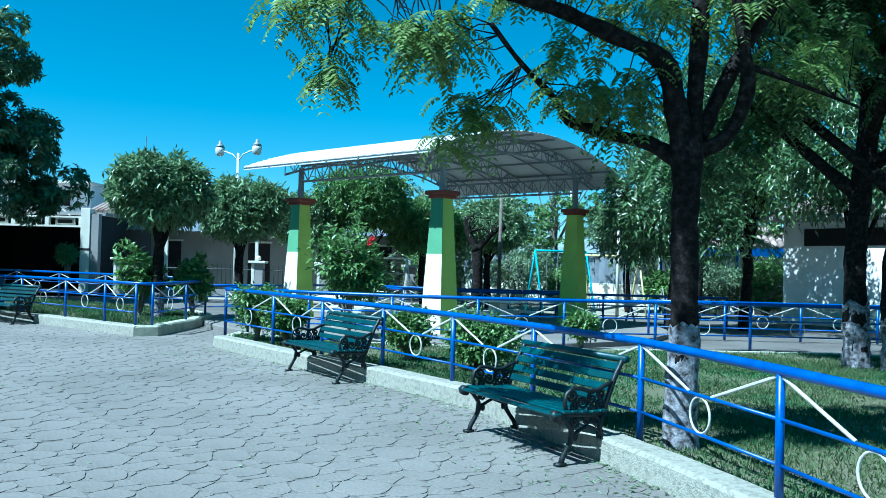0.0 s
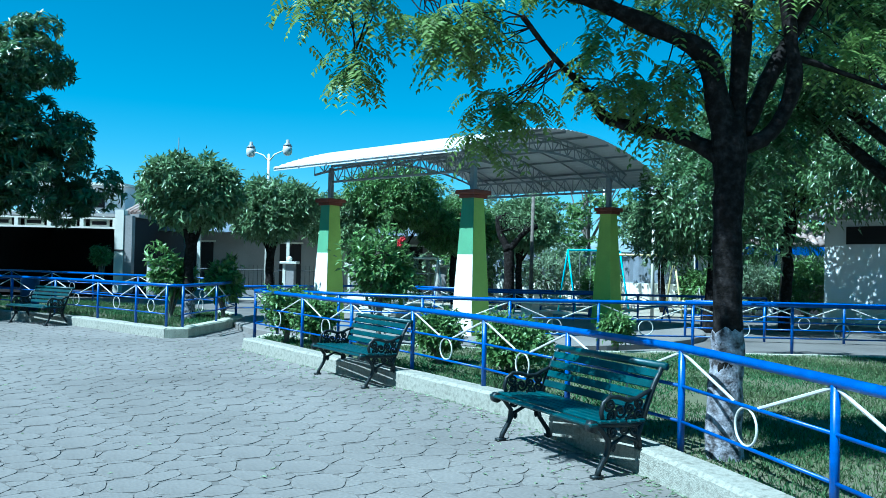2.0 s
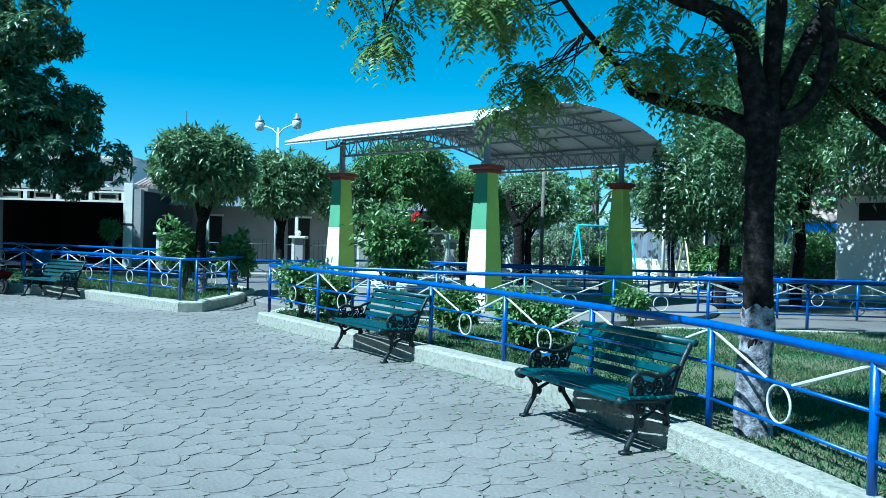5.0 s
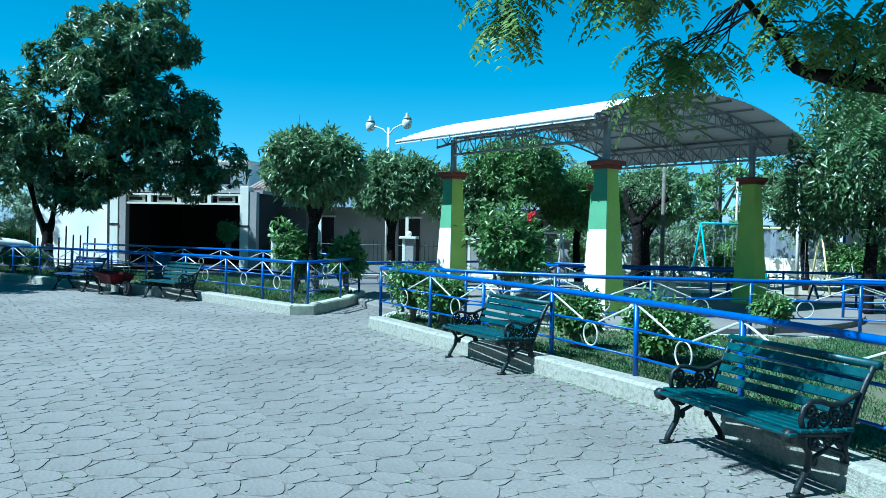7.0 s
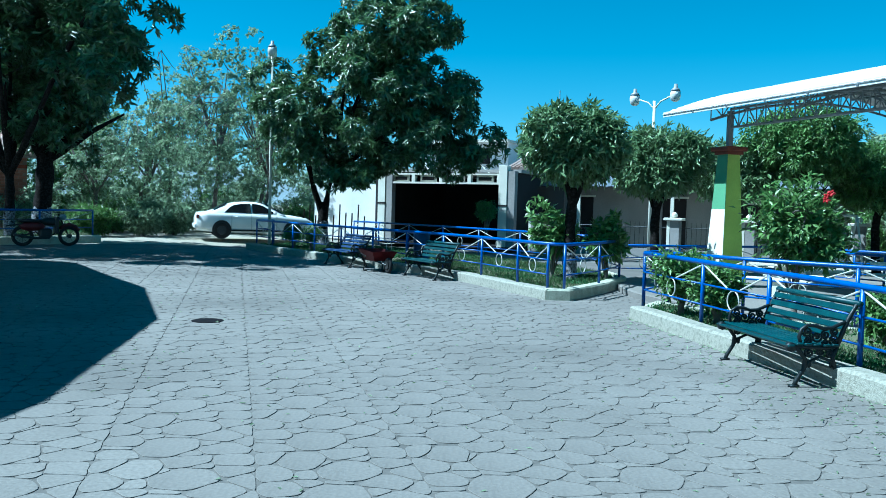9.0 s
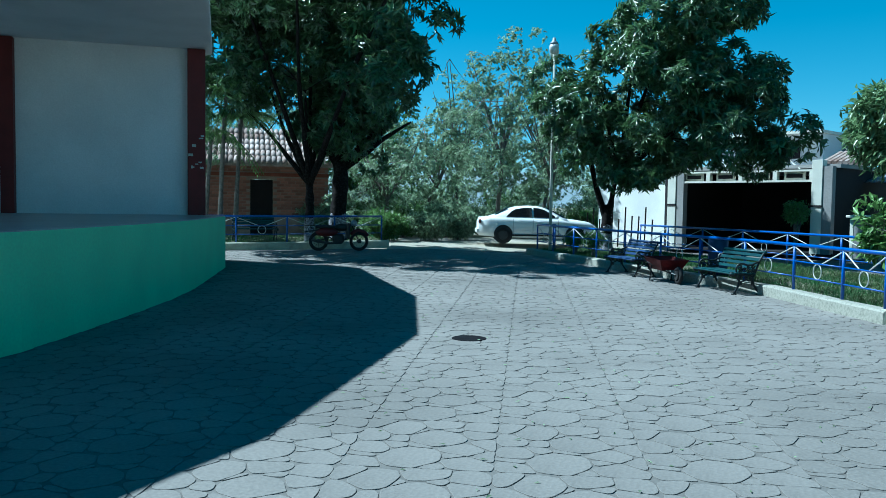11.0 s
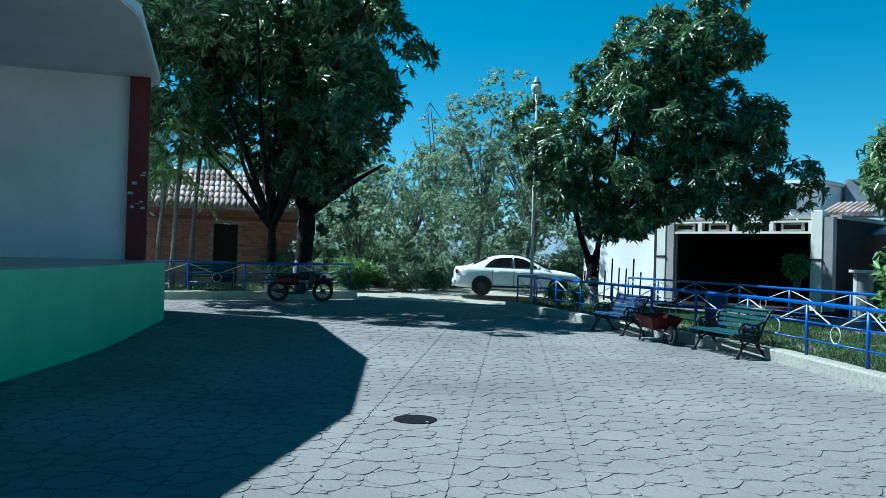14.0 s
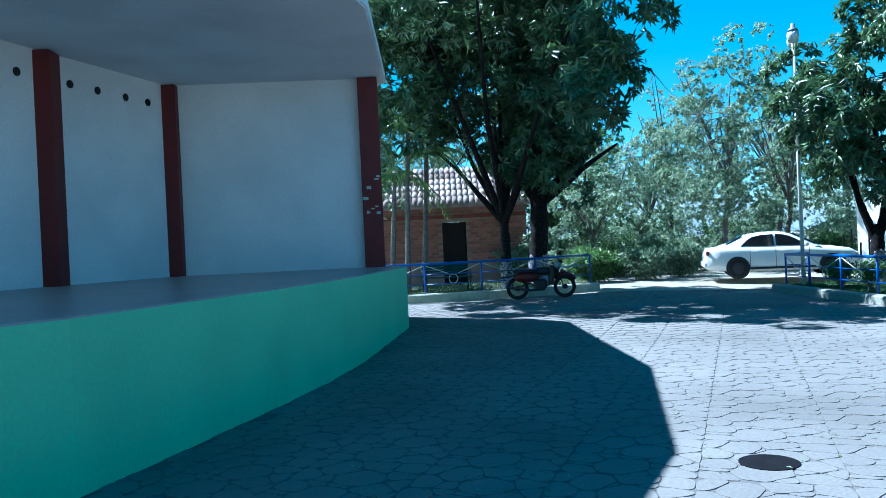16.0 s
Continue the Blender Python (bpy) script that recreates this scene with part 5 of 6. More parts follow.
            part("wheel_arch", arch, M_BLACK, e)
            wh = part("wheel", ring(BM(), (x, s * 0.80, 0.30), (1, 0, 0), (0, 0, 1), 0.215, 0.095, 24, 8), M_TYRE, e, "black tyre", smooth=True)
            rim = BM()
            geo = bmesh.ops.create_cone(rim, cap_ends=True, segments=20, radius1=0.18, radius2=0.17, depth=0.1)
            bmesh.ops.transform(rim, matrix=pose(x, s * 0.835, 0.30, 90, 0, 0), verts=geo["verts"])
            part("rim", rim, M_RIM, wh)
    bm = BM()
    vv = [bm.verts.new(p) for p in ((2.22, -0.66, 0.955), (2.22, 0.66, 0.955), (1.60, 0.52, 1.29), (1.60, -0.52, 1.29))]
    bm.faces.new(vv)
    geo = bmesh.ops.extrude_face_region(bm, geom=bm.faces[:])
    bmesh.ops.translate(bm, vec=(0.03, 0, 0.03), verts=[v for v in geo["geom"] if isinstance(v, bmesh.types.BMVert)])
    part("windscreen", bm, M_GLASS, cabin)
    bm = BM()
    vv = [bm.verts.new(p) for p in ((-0.33, -0.64, 0.99), (-0.33, 0.64, 0.99), (0.18, 0.52, 1.29), (0.18, -0.52, 1.29))]
    bm.faces.new(vv)
    geo = bmesh.ops.extrude_face_region(bm, geom=bm.faces[:])
    bmesh.ops.translate(bm, vec=(-0.02, 0, 0.03), verts=[v for v in geo["geom"] if isinstance(v, bmesh.types.BMVert)])
    part("rear_window", bm, M_GLASS, cabin)
    part("rear_bumper", box(BM(), -0.93, 0, 0.45, 0.16, 1.52, 0.2, bevel=0.05), M_CAR, e)
    part("front_bumper", box(BM(), 3.42, 0, 0.42, 0.16, 1.44, 0.2, bevel=0.05), M_CAR, e)


build_car()


# ---------------- brick house in the west ----------------
def build_brick_house():
    e = thing("brick_house", -32.3, 8.6, 0.25, 80.0, "old brick house with weathered clay tile roof", "house")
    # local x runs along the front, y away from the plaza is positive
    L0, L1, D, H = -4.5, 2.7, 4.2, 3.0
    part("front_wall", box(BM(), (L0 - 0.45) / 2, 0.1, H / 2, -L0 - 0.45, 0.2, H), M_MORTAR, e)
    part("front_wall", box(BM(), (L1 + 0.45) / 2, 0.1, H / 2, L1 - 0.45, 0.2, H), M_MORTAR, e)
    part("lintel_wall", box(BM(), 0.0, 0.1, (H + 2.3) / 2, 0.9, 0.2, H - 2.3), M_MORTAR, e)
    part("end_wall", box(BM(), L1 - 0.1, D / 2 + 0.2, H / 2, 0.2, D, H), M_MORTAR, e)
    # Black sheet behind the door gap holds the room's shade.
    part("door_shade", box(BM(), 0.0, 0.6, 1.15, 1.1, 0.1, 2.3), M_SHADETRIM, e)
    part("wall_beam", box(BM(), (L0 + L1) / 2, -0.03, 2.5, L1 - L0, 0.06, 0.14), M_BRICKRED, e)
    n = 36
    for k in range(n):
        x = L0 - 0.2 + (L1 - L0 + 0.4) * (k + 0.5) / n
        for j in range(6):
            y, z = -0.75 + 0.55 * j, H - 0.08 + 0.26 * j
            bm = tube(BM(), [(x, y, z), (x, y + 0.62, z + 0.30)], 0.115, 8, r1=0.09)
            part("roof_tile", bm, M_TILE, e, smooth=True)
    part("roof_deck", prism(BM(), [(L0 - 0.3, -0.75), (L1 + 0.3, -0.75), (L1 + 0.3, 2.6), (L0 - 0.3, 2.6)], lambda p: H - 0.2 + 0.473 * (p[1] + 0.75), lambda p: H - 0.12 + 0.473 * (p[1] + 0.75)), M_TILE, e)
    part("roof_deck", prism(BM(), [(L0 - 0.3, 2.6), (L1 + 0.3, 2.6), (L1 + 0.3, 5.6), (L0 - 0.3, 5.6)], lambda p: H + 1.38 - 0.473 * (p[1] - 2.6), lambda p: H + 1.46 - 0.473 * (p[1] - 2.6)), M_TILE, e)
    me = bpy.data.meshes.new("brick")
    bm = box(BM(), 0, 0, 0, 0.285, 0.05, 0.105)
    bm.to_mesh(me)
    bm.free()
    me.materials.append(M_BRICK)
    rnd = random.Random(3)
    for j in range(20):
        for k in range(25):
            x = L0 + 0.15 + 0.3 * k + (0.15 if j % 2 else 0)
            z = 0.9 + 0.118 * j
            if x > L1 - 0.15 or (abs(x) < 0.6 and z < 2.36) or 2.4 < z < 2.6 or x < -3.2:
                continue
            shared("brick", me, e, x, -0.012 + rnd.uniform(-0.006, 0.006), z)


build_brick_house()


# ---------------- woods and thicket beyond the street ----------------
def thin_tree(x, y, h, seed, label="tall thin dusty tree beyond the street", leaves=420, leaf=(0.13, 0.07), material=M_DRYLEAF, r=1.9):
    rr = random.Random(seed)
    tips = [(rr.uniform(-r, r) * 0.8, rr.uniform(-r, r) * 0.8, h * rr.uniform(0.55, 1.0)) for _ in range(8)]
    tree("street_tree", x, y, 0.2, label, [(0, 0, -0.15, 0.13), (rr.uniform(-0.2, 0.2), rr.uniform(-0.2, 0.2), h * 0.13, 0.1), (rr.uniform(-0.3, 0.3), rr.uniform(-0.3, 0.3), h * 0.26, 0.085), (0.08, 0.04, h * 0.38, 0.075)],
         spray_limbs(rr, (0.08, 0.04, h * 0.35), tips, 0.06, 0.012),
         [(0, 0, h * 0.58, r, r, h * 0.3), (r * 0.4, r * 0.3, h * 0.8, r * 0.75, r * 0.75, h * 0.2), (-r * 0.4, -r * 0.3, h * 0.4, r * 0.8, r * 0.8, h * 0.22), (r * 0.2, -r * 0.4, h * 0.25, r * 0.7, r * 0.7, h * 0.14)],
         leaves, 9, leaf, material, M_BARKG, seed=seed, shell=0.15, droop=0.2, twigs=60, bough=0.6)


for i, (tx, ty, hh, nn) in enumerate(((-30.5, 18.6, 9.5, 620), (-33.5, 14.2, 6.0, 520), (-35.0, 17.5, 6.5, 520), (-31.0, 21.5, 7.0, 420), (-34.0, 23.0, 8.5, 480), (-38.0, 20.0, 9.0, 520),
                                     (-30.2, 13.2, 4.5, 420), (-40.0, 13.0, 8.0, 480), (-37.5, 9.0, 7.5, 420), (-27.8, 4.2, 6.5, 480), (-30.0, 5.0, 7.5, 480), (-42.0, 24.0, 9.0, 420), (-28.5, 24.5, 6.0, 380), (-39.5, 5.0, 9.0, 480), (-35, 27, 8, 380))):
    thin_tree(tx, ty, hh, 200 + i, leaves=int(nn * 2.7), material=M_SHRUB if i == 1 else M_DRYLEAF)
for i, (tx, ty, hh) in enumerate(((-9.0, 33.0, 5.0), (-3.0, 36.0, 6.5), (1.5, 34.5, 6.0), (5.5, 33.0, 6.5), (-13.5, 34.0, 4.2), (9.5, 31.0, 7.0), (13.0, 24.0, 8.0), (12.0, 17.0, 8.0), (-6.0, 31.0, 4.5))):
    thin_tree(tx, ty, hh, 300 + i, "dense leafy tree behind the playground", leaves=900, leaf=(0.2, 0.08), material=M_SHRUB if i % 2 else M_DRYLEAF, r=2.4)
for i, (tx, ty, rr_) in enumerate(((-28.6, 12.6, 0.9), (-28.4, 14.4, 0.8), (-29.2, 16.0, 0.9), (-29.6, 20.2, 0.9), (-31.5, 11.0, 1.1), (-33.0, 18.5, 1.2), (-30.5, 23.0, 1.0), (-36.0, 13.0, 1.8), (-38.0, 17.0, 2.0), (-36.5, 22.0, 2.0), (-33.0, 25.0, 1.8), (-40, 10, 2.2), (-41, 14, 2.2), (-41, 20, 2.2), (-39, 25, 2.2), (-37, 29, 2.2), (-34.5, 15.5, 1.6), (-33.5, 21.0, 1.6), (-31.8, 14.6, 1.2), (-32.2, 16.8, 1.2), (-31.2, 19.4, 1.1), (-32.4, 12.6, 1.3), (-44, 17, 3.0), (-44, 22, 3.0), (-44, 12, 3.0), (-43, 7, 3.0))):
    shrub(tx, ty, 0.2, rr_, 0.55 * rr_, "dusty roadside thicket bush", 400 + i, M_SHRUB if i % 3 == 0 else M_DRYLEAF, 560, (0.15, 0.055), 0.1)


for i, (tx, ty, rr_) in enumerate(((-9.5, 31.5, 1.3), (-6.8, 30.2, 1.4), (-3.6, 31.6, 1.5), (-1.6, 30.6, 0.9), (3.9, 30.0, 1.2), (5.6, 29.6, 1.3), (-12.0, 31.5, 1.3), (2.2, 28.6, 0.9))):
    shrub(tx, ty, 0.0, rr_, 0.75 * rr_, "dark leafy hedge bush behind the playground", 440 + i, M_SHRUB if i % 2 else M_DRYLEAF, 520, (0.16, 0.06), 0.2)


# trees with bare stems beside the brick house
def palm(x, y, z, h, seed):
    rr = random.Random(seed)
    e = thing("palm", x, y, z, 0, "slender leaning palm with drooping fronds", "palm")
    bm = BM()
    trunk_mesh(bm, [(0, 0, -0.1), (0.05, 0.06, h * 0.4), (0.12, 0.2, h)], [0.09, 0.07, 0.06], np.random.default_rng(seed))
    part("trunk", bm, M_BARKG, e, smooth=True)
    top = Vector((0.12, 0.2, h))
    for k in range(11):
        a = 2 * math.pi * k / 11 + rr.uniform(-0.2, 0.2)
        d = Vector((math.cos(a), math.sin(a), 0))
        up0 = rr.uniform(0.2, 0.9)
        pts = [top + d * (1.7 * t) + Vector((0, 0, up0 * t * 1.6 - 1.7 * t * t)) for t in (0, 0.2, 0.4, 0.6, 0.8, 1.0)]
        fr = part("frond", tube(BM(), pts, 0.016, 5, r1=0.005), M_SHRUB, e)
        base, way, up, ln, wd = [], [], [], [], []
        for i in range(24):
            t = (i + 1) / 24 * 0.999
            j = min(4, int(t * 5))
            p = pts[j].lerp(pts[j + 1], t * 5 - j)
            tang = (pts[j + 1] - pts[j]).normalized()
            sd = tang.cross(Vector((0, 0, 1))).normalized()
            for s in (-1, 1):
                base.append(tuple(p))
                way.append(tuple(sd * s + tang * 0.5 + Vector((0, 0, -0.5))))
                up.append((0, 0, 1))
                ln.append(0.4 * (1 - 0.5 * t))
                wd.append(0.035)
        leaf_mesh("leaf_comb", base, way, up, ln, wd, M_SHRUB, fr)


palm(-25.6, 5.9, 0.3, 4.9, 5)
palm(-26.3, 6.5, 0.3, 4.1, 6)
palm(-26.0, 5.5, 0.3, 3.4, 8)
palm(4.6, 27.0, 0.0, 2.6, 7)


# ---------------- small building on the east ----------------
def build_small_house():
    e = thing("small_white_building", 5.7, 25.6, 0.05, -40, "small white plastered building with a dark high window", "building")
    part("front_wall", box(BM(), 2.5, 0.1, 1.5, 5.0, 0.2, 3.0), M_WALL, e)
    part("side_wall", box(BM(), 0.1, 2.2, 1.5, 0.2, 4.0, 3.0), M_WALL, e)
    part("plinth", box(BM(), 2.5, -0.01, 0.3, 5.02, 0.06, 0.6), M_CREAM, e)
    # The window is a black sheet standing for the shade inside.
    part("high_window", box(BM(), 1.9, -0.01, 2.55, 2.4, 0.08, 0.5), M_SHADETRIM, e)
    part("roof", box(BM(), 2.5, 2.0, 3.12, 5.8, 5.2, 0.14), M_GREYWALL, e)
    bm = BM()
    for k in range(24):
        tube(bm, [(-0.2 + 0.24 * k, -0.3, 3.2), (-0.2 + 0.24 * k, 2.5, 4.1)], 0.12, 6)
    part("tile_roof", bm, M_TILE, e)


build_small_house()


def build_zinc_fence():
    e = thing("boundary_fence", -12, 36.5, 0, 0, "grey corrugated zinc fence over a white low wall", "fence")
    vs, fs = [], []
    n = 260
    for i in range(n + 1):
        x = 30.0 * i / n
        y = 0.03 * math.sin(i * 1.57) - 0.14 * x
        vs += [(x, y, 0.8), (x, y, 2.2), (x, y + 0.01, 0.8), (x, y + 0.01, 2.2)]
    for i in range(n):
        a = 4 * i
        fs += [(a, a + 4, a + 5, a + 1), (a + 3, a + 7, a + 6, a + 2)]
    raw("zinc_panel", vs, fs, M_ZINC, e)
    bm = box(BM(), 0, 0, 0.45, 30.3, 0.18, 0.9)
    bmesh.ops.transform(bm, matrix=pose(15, -2.1, 0, 0, 0, -8), verts=bm.verts)
    part("low_wall", bm, M_CREAM, e)


build_zinc_fence()


# ---------------- playground ----------------
def swing(a, b, h, material, label):
    a, b = Vector((*a, 0)), Vector((*b, 0))
    e = thing("swing_frame", a.x, a.y, 0, 0, label, "swing", "playground swings")
    d = (b - a)
    s = Vector((-d.y, d.x, 0)).normalized() * 0.75
    part("top_bar", tube(BM(), [(0, 0, h), tuple(d + Vector((0, 0, h)))], 0.035, 8), material, e, smooth=True)
    for o in (Vector((0, 0, 0)), d):
        for sd in (-1, 1):
            part("leg", tube(BM(), [tuple(o + s * sd), tuple(o + Vector((0, 0, h)))], 0.03, 8), material, e, smooth=True)
    for t in (0.33, 0.66):
        c = d * t
        side = d.normalized() * 0.2
        seat = part("swing_seat", box(BM(), c.x, c.y, 0.5, 0.45, 0.2, 0.03, math.degrees(math.atan2(d.y, d.x))), M_BLACK, e)
        for sd in (-1, 1):
            q = c + side * sd
            part("chain", tube(BM(), [(q.x, q.y, 0.5), (q.x, q.y, h)], 0.008, 4), M_STEEL, seat)


swing((-2.1, 26.8), (-0.5, 27.9), 2.1, M_CYAN, "turquoise pipe swing frame in the playground")
swing((-0.3, 25.6), (1.4, 26.4), 1.95, M_YELLOW, "pale yellow pipe swing frame in the playground")
swing((-7.4, 24.3), (-6.2, 25.2), 1.7, M_CREAM, "white pipe swing frame in the playground")


def far_house():
    e = thing("playground_house", 4.6, 31.4, -0.35, 4, "low white house with blue fascia and clay tiles beyond the playground", "house")
    part("front_wall", box(BM(), 0, 0.1, 1.3, 5.4, 0.2, 2.6), M_WALL, e)
    for x in (-2.6, 2.6):
        part("side_wall", box(BM(), x, 2.2, 1.3, 0.2, 4.0, 2.6), M_WALL, e)
    # Doorways here are flat black sheets in place of indoor shade.
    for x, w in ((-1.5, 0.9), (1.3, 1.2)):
        part("doorway_shade", box(BM(), x, -0.01, 1.05, w, 0.08, 2.1), M_SHADETRIM, e)
    part("fascia", box(BM(), 0, -0.55, 2.62, 6.0, 0.08, 0.3), M_BLUE, e, "blue painted fascia board")
    for x in (-2.7, 0.0, 2.7):
        part("porch_post", box(BM(), x, -0.5, 1.24, 0.1, 0.1, 2.48), M_BLUE, e)
    for k in range(26):
        x = -2.95 + 0.236 * k
        for j in range(4):
            bm = tube(BM(), [(x, -0.6 + 0.55 * j, 2.84 + 0.2 * j), (x, 0.02 + 0.55 * j, 3.07 + 0.2 * j)], 0.12, 6, r1=0.1)
            part("roof_tile", bm, M_TILE, e, smooth=True)


far_house()


def seesaw(x, y, rz, tilt):
    e = thing("seesaw", x, y, 0, rz, "white and blue pipe seesaw in the playground", "seesaw", "playground seesaws")
    part("plank", box(BM(), 0, 0, 0.5, 2.6, 0.16, 0.05, m=pose(0, 0, 0, 0, tilt, 0)), M_WHITEP, e)
    for s in (-1, 1):
        part("support", tube(BM(), [(0, s * 0.3, 0), (0, 0, 0.5)], 0.03, 6), M_BLUE, e)
        part("handle", tube(BM(), [(s * 1.0, -0.12, 0.5 - s * 1.0 * math.tan(radians(tilt))), (s * 1.0, 0, 0.85 - s * math.tan(radians(tilt))), (s * 1.0, 0.12, 0.5 - s * math.tan(radians(tilt)))], 0.012, 5), M_WHITEP, e)


seesaw(-0.6, 22.4, 20, 8)
seesaw(1.4, 23.3, 30, -9)
railing("railing", [(-6.8, 22.6), (-5.2, 22.2), (-3.6, 22.0), (-2.0, 22.3), (-0.5, 23.0)], "blue pipe railing round the playground", base=0.02)
railing("railing", [(-5.5, 20.6), (-3.9, 20.2), (-2.3, 20.4), (-0.8, 20.9), (0.8, 21.5), (2.4, 22.0), (4.0, 22.4)], "blue pipe railing between pavilion and playground", base=0.02)
railing("railing", [(2.2, 17.6), (3.8, 18.2), (5.4, 18.7), (7.0, 19.1), (8.6, 19.4)], "blue pipe railing beside the inner path", base=0.05)
railing("railing", [(-9.2, 17.4), (-8.2, 19.0), (-7.6, 20.6), (-6.8, 22.6)], "blue pipe railing beside the pavilion", base=0.02)


def wall_bench(x, y, rz):
    e = thing("concrete_table", x, y, 0.1, rz, "white concrete table with slab seats under the pavilion", "table", "concrete tables")
    part("tabletop", box(BM(), 0, 0, 0.62, 1.2, 0.7, 0.07, bevel=0.015), M_CREAM, e)
    part("pedestal", box(BM(), 0, 0, 0.3, 0.3, 0.3, 0.6), M_CREAM, e)
    for s in (-1, 1):
        part("seat_slab", box(BM(), 0, s * 0.7, 0.36, 1.1, 0.28, 0.06, bevel=0.01), M_CREAM, e)
        part("seat_pedestal", box(BM(), 0, s * 0.7, 0.17, 0.25, 0.2, 0.34), M_CREAM, e)


for bx, by, br in ((-4.4, 16.2, 10), (-3.0, 18.6, 30), (-1.2, 17.6, -20), (-5.2, 19.4, 50)):
    wall_bench(bx, by, br)


# bare pole and pollarded trunk behind the pavilion
pole = thing("wooden_pole", -2.7, 24.0, 0, 0, "slender bare wooden utility pole", "pole")
part("shaft", tube(BM(), [(0, 0, -0.1), (0.02, 0, 3.75)], 0.07, 8, r1=0.05), M_BARKG, pole, smooth=True)
tree("pollarded_tree", -3.6, 24.6, 0, "pollarded dark trunk with sawn limbs", [(0, 0, -0.1, 0.2), (0.05, 0, 1.2, 0.17), (0, 0.05, 2.2, 0.16)],
     [[(0, 0, 2.0, 0.13), (-0.3, 0, 2.6, 0.11), (-0.35, 0, 3.1, 0.1)], [(0, 0, 2.0, 0.12), (0.5, 0.1, 2.6, 0.1), (0.9, 0.1, 2.8, 0.08)]],
     [(0.2, 0, 3.0, 0.6, 0.6, 0.4)], 60, 9, (0.1, 0.04), M_FICUS, M_BARK, seed=91)


# ---------------- plaza clutter ----------------
def build_wheelbarrow():
    e = thing("wheelbarrow", -13.35, 13.62, -0.0, -15, "old red wheelbarrow parked between the benches", "wheelbarrow")
    bm = BM()
    lo = [bm.verts.new(p) for p in ((-0.3, -0.22, 0.27), (0.28, -0.22, 0.27), (0.28, 0.22, 0.27), (-0.3, 0.22, 0.27))]
    hi = [bm.verts.new(p) for p in ((-0.46, -0.33, 0.54), (0.42, -0.33, 0.5), (0.42, 0.33, 0.5), (-0.46, 0.33, 0.54))]
    bm.faces.new(lo[::-1])
    for k in range(4):
        bm.faces.new((lo[k], lo[(k + 1) % 4], hi[(k + 1) % 4], hi[k]))
    geo = bmesh.ops.solidify(bm, geom=bm.faces[:], thickness=0.012)
    part("tray", bm, M_REDP, e, "dented red steel tray")
    for s in (-1, 1):
        part("handle", tube(BM(), [(0.62, s * 0.06, 0.2), (0.2, s * 0.2, 0.28), (-0.3, s * 0.27, 0.4), (-0.95, s * 0.3, 0.55)], 0.018, 6), M_IRON, e)
        part("leg", tube(BM(), [(-0.2, s * 0.25, 0.36), (-0.28, s * 0.25, 0.0), (-0.1, s * 0.25, 0.02)], 0.015, 6), M_IRON, e)
    wh = part("wheel", ring(BM(), (0.62, 0, 0.19), (1, 0, 0), (0, 0, 1), 0.14, 0.045, 18, 8), M_TYRE, e, smooth=True)
    part("hub", tube(BM(), [(0.62, -0.06, 0.19), (0.62, 0.06, 0.19)], 0.1, 10), M_RIM, wh)


build_wheelbarrow()
bag = thing("bin", -12.85, 14.62, 0.14, 0, "dark blue drum bin on the lawn behind the wheelbarrow", "bin")
part("drum", lathe(BM(), [(0.2, 0), (0.21, 0.25), (0.2, 0.28), (0.21, 0.55), (0.215, 0.82), (0.2, 0.84)], n=18), M_SLATB, bag, smooth=True)


